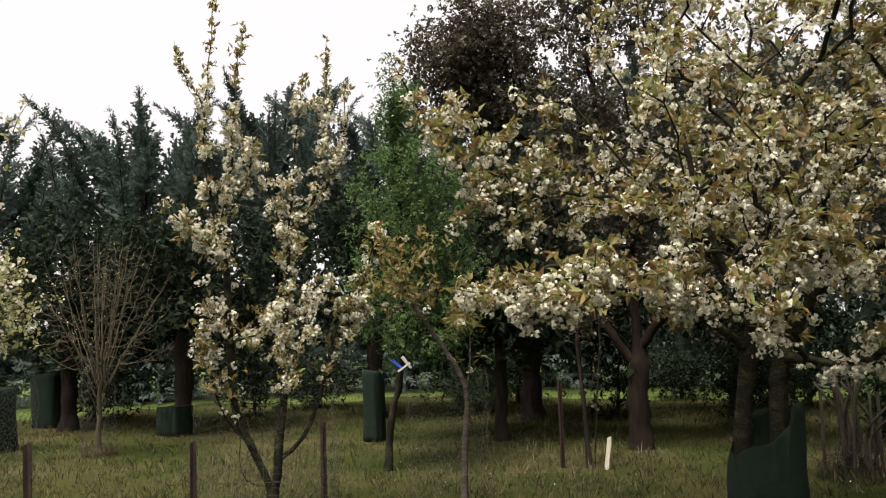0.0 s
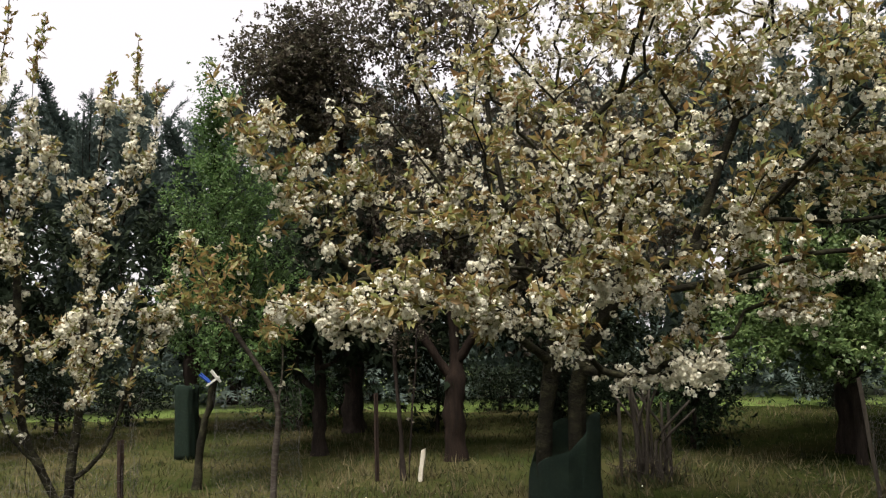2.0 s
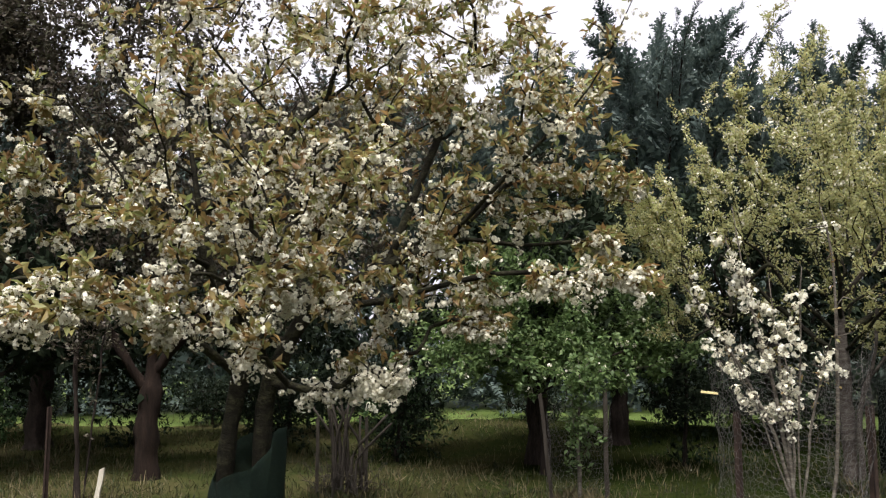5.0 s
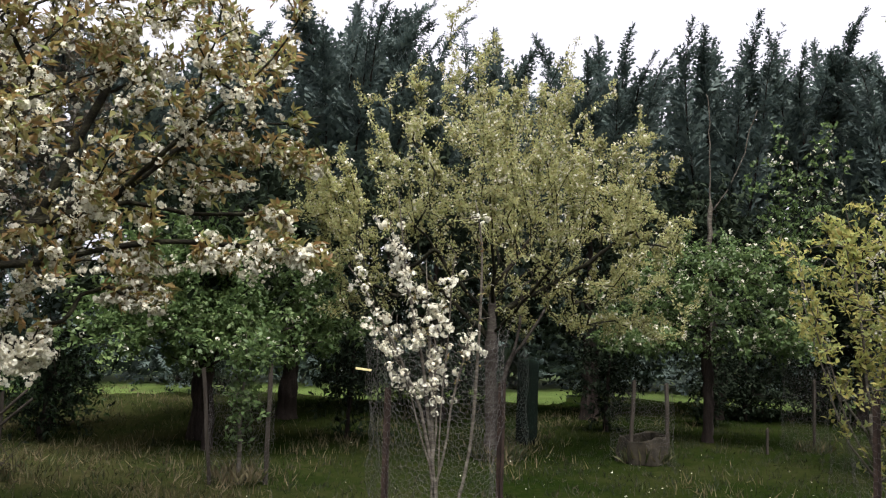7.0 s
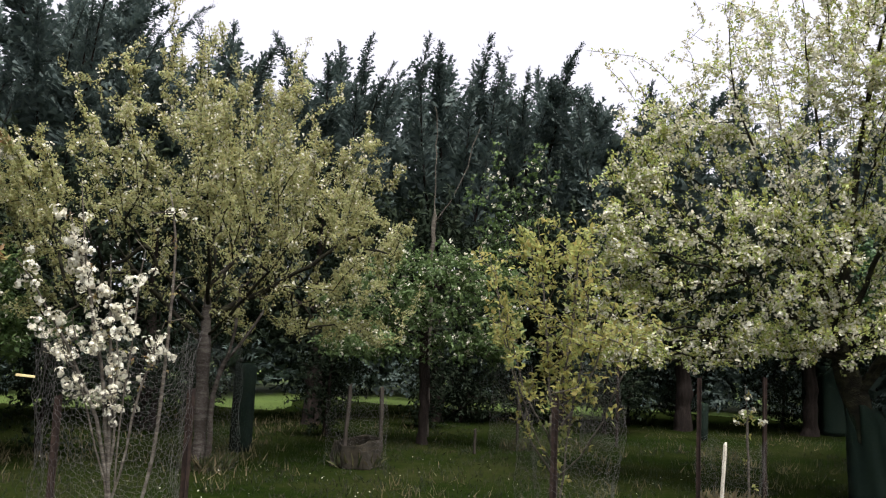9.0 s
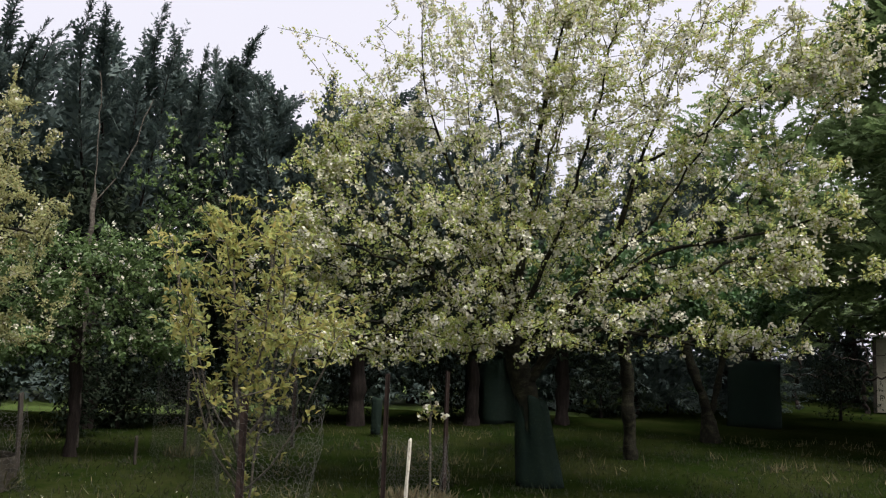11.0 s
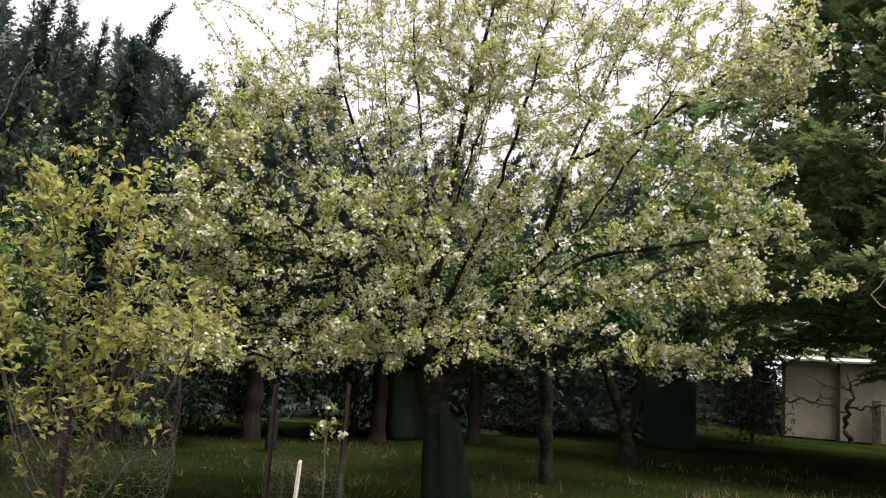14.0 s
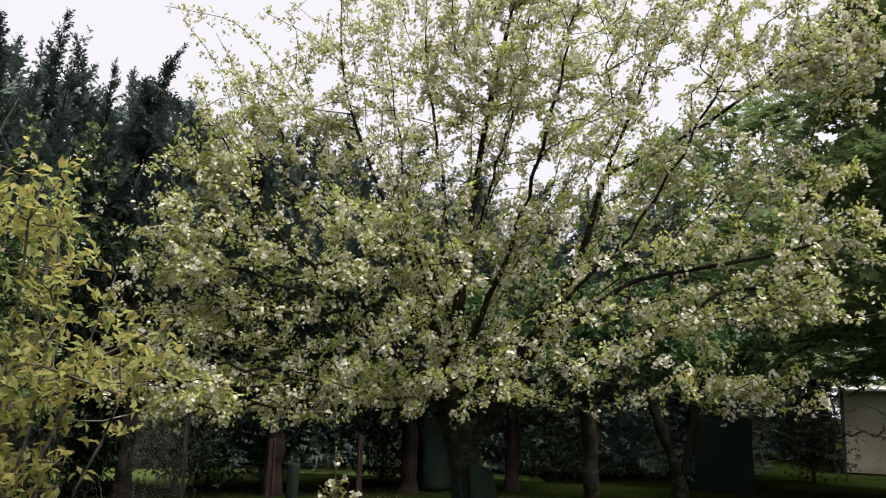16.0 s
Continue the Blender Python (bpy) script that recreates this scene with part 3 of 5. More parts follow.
def cloth_wrap(name, base, radius, height, label, seed=1, square=0.0, ragged=0.1, lean=(0, 0), taper=0.0, fold=1.0, dip=0.0, dip_way=0.0, mat=None):
    """Shade cloth drawn round a trunk or stakes, in folds, open at the top."""
    rng = np.random.default_rng(seed)
    ph = rng.uniform(0, 6.28, 6)
    n, m = 64, 14
    a = np.linspace(0, 2 * np.pi, n, endpoint=False)
    v = []
    for k in range(m + 1):
        f = k / m
        h = height * f * (1 + ragged * (np.sin(a + ph[0]) + 0.5 * np.sin(3 * a + ph[1])) * f - dip * (0.5 + 0.5 * np.cos(a - dip_way)) ** 1.5 * f)
        r = radius * (1 - taper * f + fold * (0.07 * np.sin(3 * a + ph[2] + f) + 0.06 * np.sin(7 * a + ph[3] + 2 * f) + 0.03 * np.sin(13 * a + ph[4] - 3 * f)))
        box = 1 / np.maximum(np.abs(np.cos(a)), np.abs(np.sin(a)))
        r = r * (1 - square + square * box)
        v.append(np.stack([np.cos(a) * r + lean[0] * h, np.sin(a) * r + lean[1] * h, h], 1))
    v = np.concatenate(v)
    i = (np.arange(m)[:, None] * n + np.arange(n)).ravel()
    j = (np.arange(m)[:, None] * n + (np.arange(n) + 1) % n).ravel()
    me = tri_mesh("cloth", v, np.concatenate([np.stack([i, j, i + n], 1), np.stack([j, j + n, i + n], 1)]), True)
    ob = thing(name, base, label, "shade cloth", "dark green shade cloth wraps")
    c = part("cloth", me, mat or CLOTH, ob)
    s = c.modifiers.new("thickness", "SOLIDIFY")
    s.thickness = 0.006
    return ob


def peg(at, way, mat, label, length=0.075):
    """A sprung clothes peg: two legs and a wire spring."""
    ob = thing("clothes_peg", at, label, "clothes peg", "clothes pegs")
    for sgn in (-1, 1):
        bm = bmesh.new()
        rings = []
        for k, (x, y, w) in enumerate(((-0.5, 0.11, 0.035), (-0.1, 0.07, 0.06), (0.15, 0.07, 0.06), (0.5, 0.018 if sgn > 0 else 0.018, 0.03))):
            rings.append([bm.verts.new((x * length, (sgn * y + b * w) * length, c * 0.06 * length)) for b, c in ((-1, -1), (1, -1), (1, 1), (-1, 1))])
        for a, b in zip(rings, rings[1:]):
            for i in range(4):
                bm.faces.new((a[i], a[(i + 1) % 4], b[(i + 1) % 4], b[i]))
        bm.faces.new(rings[0]), bm.faces.new(rings[-1])
        part("leg", bm, mat, ob)
    a = np.linspace(0, 4 * math.pi, 24)
    part("spring", tubes("spring", [(np.stack([np.cos(a) * 0.006, np.sin(a) * 0.006, a * 0.0008 - 0.005], 1), np.full(24, 0.0012))], 5), WIRE, ob)
    ob.rotation_euler = way
    return ob

# ---- ground ----


def lie(x, y):
    """The height of the ground."""
    return 0.035 * np.sin(0.55 * x + 0.4) * np.sin(0.47 * y) + 0.02 * np.sin(1.7 * x + 0.9 * y)


def ground_sheet():
    s = np.linspace(-1, 1, 131)
    c = np.sinh(s * 6.2) / math.sinh(6.2) * 600
    x, y = np.meshgrid(c + 3, c + 8, indexing="ij")
    z = lie(x, y) * np.exp(-np.hypot(x - 3, y - 8) / 60)
    n = len(c)
    v = np.stack([x, y, z], -1).reshape(-1, 3)
    i = (np.arange(n - 1)[:, None] * n + np.arange(n - 1)).ravel()
    f = np.concatenate([np.stack([i, i + n, i + 1], 1), np.stack([i + 1, i + n, i + n + 1], 1)])
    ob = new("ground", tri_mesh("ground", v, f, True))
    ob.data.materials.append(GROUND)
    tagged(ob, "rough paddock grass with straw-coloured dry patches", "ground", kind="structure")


def grass():
    rng = np.random.default_rng(5)
    blade = (np.array([[-0.0, 0.5, 0], [0.0, -0.5, 0], [0.6, 0.3, 0.1], [1, 0, 0.3]]), np.array([[0, 1, 2], [1, 3, 2]]))
    tall = (np.array([[0, 0.5, 0], [0, -0.5, 0], [1, 0, 0.25]]), np.array([[0, 1, 2]]))
    # the lawn blades on the +x side have tree shade in their colour
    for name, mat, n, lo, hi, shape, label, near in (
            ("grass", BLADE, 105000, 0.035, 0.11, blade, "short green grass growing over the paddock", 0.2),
            ("lawn", SHADE_TURF, 105000, 0.03, 0.09, blade, "short green lawn under the flowering trees, darkened by shade put into its colour", 0.2),
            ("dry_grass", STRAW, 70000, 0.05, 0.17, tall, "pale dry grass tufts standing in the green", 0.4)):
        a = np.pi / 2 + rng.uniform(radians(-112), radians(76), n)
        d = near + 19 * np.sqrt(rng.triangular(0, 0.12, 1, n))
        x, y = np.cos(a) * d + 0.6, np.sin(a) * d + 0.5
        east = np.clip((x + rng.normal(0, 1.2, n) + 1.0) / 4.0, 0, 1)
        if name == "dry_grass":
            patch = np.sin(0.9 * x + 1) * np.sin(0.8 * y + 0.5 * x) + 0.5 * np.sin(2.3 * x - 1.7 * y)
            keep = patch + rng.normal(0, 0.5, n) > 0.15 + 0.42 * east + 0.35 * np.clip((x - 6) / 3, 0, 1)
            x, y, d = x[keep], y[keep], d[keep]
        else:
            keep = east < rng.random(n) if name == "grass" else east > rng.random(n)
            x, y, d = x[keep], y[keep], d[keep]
        k = len(x)
        tuft = rng.integers(0, k, k)
        mixed = rng.random(k) < 0.6
        tuft = (tuft // 14) * 14 % k
        x = np.where(mixed, x[tuft] + rng.normal(0, 0.05, k), x)
        y = np.where(mixed, y[tuft] + rng.normal(0, 0.05, k), y)
        along = rng.normal(0, 0.45, (k, 3)) + [0, 0, 1]
        size = rng.uniform(lo, hi, k)
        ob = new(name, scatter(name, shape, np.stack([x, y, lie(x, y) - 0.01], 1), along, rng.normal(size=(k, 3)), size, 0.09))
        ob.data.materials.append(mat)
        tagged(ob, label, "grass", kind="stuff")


def fallen_petals():
    rng = np.random.default_rng(8)
    n = 320
    c = np.array([(-1.2, 6.5), (-4.5, 5.6), (2.4, 5.4), (4.7, 9.2), (9.4, 5.0), (6.5, 7.0), (5.0, 7.5)])[rng.integers(0, 7, n)]
    x, y = (c + rng.normal(0, 1.3, (n, 2))).T
    ob = new("fallen_petals", scatter("fallen_petals", LEAF_SMALL, np.stack([x, y, lie(x, y) + rng.uniform(0.02, 0.07, n)], 1), rng.normal(size=(n, 3)) * [1, 1, 0.3], rng.normal(0, 0.3, (n, 3)) + [0, 0, 1], rng.uniform(0.010, 0.022, n), 0.8))
    ob.data.materials.append(PETAL)
    tagged(ob, "white petals scattered over the grass", "petals", kind="stuff")


def treeline():
    """The line of the windbreak, as points and ways to the paddock."""
    p = curve_through([(-22.6, 6.4, 0), (-18.6, 11.0, 0), (-13.8, 16.0, 0), (-7.9, 18.8, 0), (-1.3, 20.2, 0), (5.3, 20.7, 0), (12.0, 19.1, 0), (16.6, 16.4, 0), (20.2, 12.4, 0), (22.3, 8.6, 0)], 0.4)[:, :2]
    way = unit(np.gradient(p, axis=0))
    return p, np.stack([way[:, 1], -way[:, 0]], 1)


LINE, INWARD = treeline()


def strip(name, near, far, rise, mat, label):
    """A sheet along the windbreak with an uneven rim."""
    rng = np.random.default_rng(17)
    n, m = len(LINE), 16
    rim = np.convolve(rng.normal(0, 1.6, n), np.ones(5) / 5, "same")
    v = []
    for k in range(m + 1):
        q = LINE + INWARD * (near + rim * 0.8 + (far - near - rim * 0.8) * k / m)[:, None]
        edge = 1.0 if 0 < k < m else -1.5
        v.append(np.column_stack([q, lie(q[:, 0], q[:, 1]) * np.exp(-np.hypot(q[:, 0] - 3, q[:, 1] - 8) / 60) + rise * edge]))
    i = (np.arange(m)[:, None] * n + np.arange(n - 1)).ravel()
    f = np.concatenate([np.stack([i, i + n, i + 1], 1), np.stack([i + 1, i + n, i + n + 1], 1)])
    ob = new(name, tri_mesh(name, np.concatenate(v), f, True))
    ob.data.materials.append(mat)
    tagged(ob, label, "ground", kind="structure")


ground_sheet()
# starts in front of the windbreak, to show as lit patches between the trunks
strip("field", 4.8, -40.0, 0.016, FIELD, "green grass field before and beyond the windbreak, open daylight put into its bright colour")
grass()
fallen_petals()

# ---- conifer windbreak ----
KINDS = []
for k, (h, reach, plumes) in enumerate(((8.0, 2.8, 25), (7.4, 2.8, 25), (8.6, 2.8, 26))):
    KINDS.append((h, conifer((0, 0, 0), "tall dark blue-green cypress with feathery upswept tips", 11 + k, h, reach, plumes, CYPRESS, "conifers of the windbreak", bottom=(0.02, 0.045, 0.025)[k])))
WINDBREAK = [  # x, y, height, turn, kind
    (-20.7, 8.6, 7.2, 10, 0), (-18.6, 11.0, 7.3, 80, 1), (-15.9, 13.6, 8.0, 200, 0), (-13.8, 16.0, 8.5, 140, 2), (-11.0, 17.6, 8.4, 33, 1), (-7.9, 18.8, 8.6, 290, 0),
    (-4.6, 19.7, 8.6, 77, 1), (-1.3, 20.2, 8.9, 160, 2), (1.9, 20.8, 9.5, 12, 0), (5.3, 20.7, 10.7, 99, 2), (8.9, 19.9, 9.9, 250, 1), (12.0, 19.1, 10.0, 40, 0),
    (14.5, 18.0, 10.0, 310, 1), (16.6, 16.4, 9.9, 120, 2), (18.5, 14.5, 9.3, 205, 0), (20.2, 12.4, 8.8, 20, 1), (21.6, 9.8, 8.1, 100, 0), (22.5, 7.2, 7.4, 60, 1),
    (26.0, 5.6, 7.6, 140, 2), (36.5, 4.0, 8.9, 210, 0), (36.5, -1.5, 8.9, 300, 1), (36.5, -7.0, 8.9, 30, 2)]
for k, (x, y, h, turn, kind) in enumerate(WINDBREAK):
    h0, ob = KINDS[kind]
    f = 0.955 * h / h0
    m = Matrix.Translation((x, y, 0)) @ Matrix.Rotation(radians(turn), 4, "Z") @ Matrix.Diagonal((max(f, 0.9), max(f, 0.9), f, 1))
    copy_thing(ob, m)
for h0, ob in KINDS:
    for child in list(ob.children):
        bpy.data.objects.remove(child)
    bpy.data.objects.remove(ob)

# ---- the wide flowering cherry ----


def wide_cherry():
    rng = np.random.default_rng(101)
    base = np.array([-1.15, 6.8, 0])
    ob = thing("cherry_tree", base, "spreading cherry tree covered in white double blossom and coppery young leaves", "cherry tree", "flowering orchard trees")
    g = Growth(rng)
    g.add_line([(-1.2, 6.78, -0.05), (-1.27, 6.75, 0.4), (-1.24, 6.76, 0.86), (-1.17, 6.75, 1.3), (-1.12, 6.65, 1.6)])
    g.add_line([(-1.12, 6.65, 1.6), (-1.36, 6.53, 2.11), (-1.43, 6.51, 2.5), (-1.12, 6.58, 2.72), (-0.82, 6.64, 3.14), (-0.54, 6.67, 3.41), (-0.11, 6.71, 3.75)])
    g.add_line([(-1.17, 6.75, 1.3), (-1.69, 6.23, 1.76), (-2.45, 5.94, 2.01), (-2.89, 5.72, 2.59), (-3.21, 5.54, 3.05), (-3.47, 5.36, 3.64)])
    g.add_line([(-1.36, 6.5, 2.11), (-1.51, 6.18, 2.22), (-1.69, 6.13, 2.44), (-1.89, 6.06, 2.75), (-2.2, 5.9, 3.2)])
    g.add_line([(-1.43, 6.5, 2.45), (-1.49, 6.5, 2.8), (-1.6, 6.6, 3.4), (-1.55, 6.7, 4.1)])
    g.add_line([(-1.2, 6.78, 0.1), (-1.04, 6.8, 0.33), (-1.0, 6.81, 0.85), (-0.94, 6.8, 1.25), (-0.62, 6.7, 1.8), (-0.05, 6.71, 2.13), (0.43, 6.71, 2.35), (0.91, 6.68, 2.79), (1.22, 6.63, 3.03)])
    g.add_line([(-0.62, 6.66, 1.8), (-0.01, 6.31, 1.85), (0.78, 6.25, 2.03), (1.69, 6.13, 2.01)])
    g.add_line([(-0.94, 6.8, 1.25), (-0.7, 7.3, 2.0), (-0.5, 7.8, 2.9), (-0.4, 8.0, 3.6)])
    g.add_line([(-0.05, 6.7, 2.13), (0.2, 6.8, 2.8), (0.5, 6.9, 3.6), (0.7, 6.9, 4.3)])
    g.add_line([(-1.12, 6.65, 1.6), (-1.1, 6.1, 1.95), (-1.3, 5.75, 2.0), (-1.75, 5.5, 1.9), (-2.2, 5.4, 1.86)])
    g.add_line([(-0.82, 6.64, 3.14), (-1.3, 6.3, 3.7), (-1.7, 6.1, 4.3)])
    g.add_line([(-0.54, 6.67, 3.41), (-0.3, 6.3, 3.9), (-0.1, 6.1, 4.6)])
    g.add_line([(0.43, 6.71, 2.35), (0.8, 6.3, 2.7), (1.4, 6.0, 3.3), (1.7, 5.9, 3.9)])
    g.add_line([(-1.1, 6.1, 1.95), (-0.7, 5.7, 2.05), (-0.3, 5.55, 1.95)])
    g.add_line([(0.43, 6.71, 2.4), (0.94, 7.0, 2.84), (1.31, 7.03, 2.86), (1.72, 6.98, 2.86), (1.9, 6.93, 2.8)])
    g.add_line([(0.1, 6.7, 2.2), (0.55, 6.66, 2.33), (0.95, 6.65, 2.28), (1.41, 6.62, 2.31), (1.6, 6.58, 2.32)])
    blobs = [(-0.7, 6.6, 3.0, 2.4, 1.8, 1.1, 6.5), (-1.3, 6.1, 2.45, 1.5, 0.9, 0.4, 1.6),
             (-2.7, 5.55, 1.80, 0.35, 0.3, 0.2, 0.35), (-2.25, 5.5, 1.78, 0.45, 0.4, 0.24, 0.6), (-1.75, 5.5, 1.86, 0.45, 0.4, 0.24, 0.55), (-1.3, 5.6, 1.74, 0.4, 0.4, 0.26, 0.55), (-0.85, 5.6, 1.72, 0.4, 0.35, 0.3, 0.6), (-0.5, 5.6, 1.95, 0.35, 0.3, 0.3, 0.4),
             (-0.05, 6.2, 1.36, 0.38, 0.25, 0.17, 0.7), (-0.38, 6.25, 1.22, 0.16, 0.2, 0.09, 0.25), (0.69, 6.35, 1.72, 0.17, 0.2, 0.26, 0.4), (1.25, 6.25, 1.98, 0.4, 0.25, 0.14, 0.5), (1.7, 6.25, 2.0, 0.28, 0.2, 0.13, 0.25), (0.1, 6.15, 1.85, 0.6, 0.4, 0.3, 0.8), (0.4, 6.2, 2.2, 0.5, 0.4, 0.3, 0.5), (1.1, 6.5, 3.2, 0.8, 0.8, 0.9, 1.4),
             (-0.6, 6.7, 4.2, 1.8, 1.5, 0.7, 3.4), (-0.2, 6.8, 4.9, 1.7, 1.2, 0.4, 1.2), (0.6, 6.7, 3.7, 1.1, 1.0, 0.6, 1.2), (-2.75, 5.8, 2.75, 0.5, 0.5, 0.6, 0.9), (-3.2, 5.6, 3.2, 0.25, 0.25, 0.4, 0.4),
             (1.8, 6.95, 2.8, 0.25, 0.25, 0.13, 0.35), (1.4, 7.0, 2.82, 0.2, 0.2, 0.1, 0.15), (1.6, 6.6, 2.3, 0.2, 0.2, 0.1, 0.25)]
    g.reach(in_blobs(rng, blobs, 1030), low=1.2, thrift=0.3, wander=0.07, lift=0.05)
    g.finish(0.092, 0.0052)
    wood(ob, base, g, BARK_CHERRY, 0.022)
    low_heavy = lambda p: np.where(p[:, 2] < 2.1, 1.45, 1.0)
    blossom(ob, base, g, rng, 5000, 7, PETAL, 0.0168, 0.012, 1.0, 0.042, 0.04, RUFFLE, weight=low_heavy, spread=0.035, squash=0.7)
    leaves(ob, base, g, rng, 17000, COPPER, (0.05, 0.105), 0.009, 1.45, 0.04, 0.42, -0.05, weight=lambda p: np.where(p[:, 2] < 2.0, 0.8, 1.0), rosette=6)


# ---- the narrow young cherry in the picket cage ----


def upright_cherry():
    rng = np.random.default_rng(102)
    base = np.array([-4.73, 5.35, 0])
    ob = thing("cherry_tree", base, "narrow upright young cherry with white blossom wands inside a wire cage", "cherry tree", "flowering orchard trees")
    g = Growth(rng)
    g.add_line([(-4.73, 5.35, -0.05), (-4.73, 5.35, 0.07), (-4.74, 5.34, 0.29), (-4.85, 5.24, 0.63), (-4.93, 5.16, 0.91), (-4.96, 5.13, 1.47), (-4.98, 5.11, 2.12), (-5.00, 5.09, 2.49)])
    g.add_line([(-4.73, 5.35, 0.18), (-4.70, 5.39, 0.37), (-4.70, 5.42, 0.64), (-4.68, 5.46, 1.00), (-4.68, 5.48, 1.46), (-4.67, 5.51, 1.93), (-4.66, 5.54, 2.41)])
    g.add_line([(-4.74, 5.34, 0.27), (-4.85, 5.19, 0.35), (-4.86, 5.12, 0.54), (-4.83, 5.10, 0.81), (-4.91, 4.97, 1.12)])
    g.add_line([(-4.68, 5.39, 0.48), (-4.56, 5.57, 0.67), (-4.50, 5.71, 0.98), (-4.46, 5.82, 1.35), (-4.42, 5.92, 1.74)])
    g.add_line([(-4.85, 5.24, 0.63), (-4.94, 5.06, 0.85), (-4.97, 4.94, 1.17), (-4.97, 4.84, 1.57)])
    wands = [[(-4.98, 5.11, 2.12), (-5.04, 5.02, 2.58), (-5.07, 4.96, 2.94), (-5.05, 4.94, 3.41), (-5.00, 4.95, 3.78), (-4.97, 4.95, 4.16), (-4.94, 4.94, 4.34)],
             [(-5.03, 4.92, 3.40), (-5.07, 4.86, 3.55), (-5.13, 4.76, 3.73), (-5.15, 4.72, 3.94)],
             [(-5.00, 5.09, 2.49), (-4.96, 5.14, 2.82), (-4.95, 5.18, 3.30), (-4.94, 5.20, 3.74), (-4.91, 5.24, 4.02), (-4.90, 5.26, 4.21)],
             [(-4.66, 5.54, 2.41), (-4.54, 5.68, 2.61), (-4.48, 5.76, 2.96), (-4.47, 5.81, 3.47), (-4.47, 5.84, 3.84), (-4.49, 5.87, 4.13)],
             [(-4.68, 5.52, 1.93), (-4.66, 5.54, 2.51), (-4.62, 5.57, 3.00), (-4.58, 5.61, 3.49), (-4.56, 5.62, 3.77)],
             [(-4.51, 5.79, 2.72), (-4.43, 5.85, 2.87), (-4.36, 5.91, 3.17), (-4.33, 5.93, 3.53), (-4.32, 5.93, 3.75)],
             [(-4.98, 5.11, 2.12), (-5.01, 4.97, 2.18), (-5.04, 4.82, 2.33), (-5.09, 4.64, 2.50)],
             [(-4.42, 5.92, 1.74), (-4.34, 6.05, 1.83), (-4.28, 6.15, 2.08), (-4.24, 6.24, 2.44)],
             [(-5.00, 5.09, 2.49), (-4.89, 5.25, 2.78), (-4.87, 5.31, 3.03), (-4.88, 5.34, 3.18)],
             [(-4.59, 5.47, 2.30), (-4.70, 5.38, 2.59), (-4.73, 5.35, 2.83), (-4.75, 5.33, 2.97)],
             [(-4.47, 5.83, 1.35), (-4.38, 5.95, 1.54), (-4.29, 6.08, 1.73)],
             [(-4.96, 5.13, 1.47), (-5.01, 4.94, 1.75), (-4.99, 4.82, 1.97)],
             [(-4.65, 5.42, 1.46), (-4.48, 5.62, 1.74), (-4.44, 5.72, 2.02)],
             [(-4.93, 5.16, 0.91), (-4.98, 4.98, 1.30), (-4.97, 4.84, 1.57)],
             [(-4.65, 5.42, 1.09), (-4.49, 5.42, 1.37), (-4.33, 5.43, 1.55)]]
    for line in wands:
        g.add_line(line, jitter=0.006)
    tips = np.array(g.pos)
    tips = tips[(tips[:, 2] > 1.15) & (tips[:, 2] < 3.5)]
    tips = tips[rng.choice(len(tips), 210)] + rng.normal(0, 0.05, (210, 3)) + [0, 0, 0.08]
    full = in_blobs(rng, [(-4.71, 5.43, 1.74, 0.45, 0.5, 0.42, 3), (-4.66, 5.34, 1.19, 0.4, 0.4, 0.25, 1)], 50)
    g.reach(np.vstack([tips, full]), low=0.8, thrift=0.05, wander=0.02, step=0.08)
    g.finish(0.05, 0.004)
    wood(ob, base, g, BARK_CHERRY, 0.009)
    lush = lambda p: np.interp(p[:, 2], [0.9, 1.2, 1.9, 2.6, 3.4, 3.75, 3.9], [0.15, 0.6, 1.15, 1.0, 1.5, 1.6, 0.1])
    blossom(ob, base, g, rng, 900, 10, PETAL, 0.0158, 0.012, 0.85, 0.04, 0.015, RUFFLE, weight=lush, spread=0.02)
    leaves(ob, base, g, rng, 2800, COPPER, (0.04, 0.075), 0.012, 1.0, 0.03, 0.42, -0.2)
    leaves(ob, base, g, rng, 420, COPPER, (0.04, 0.07), 0.012, 3.6, 0.015, 0.45, -0.3, name="tip_leaves")


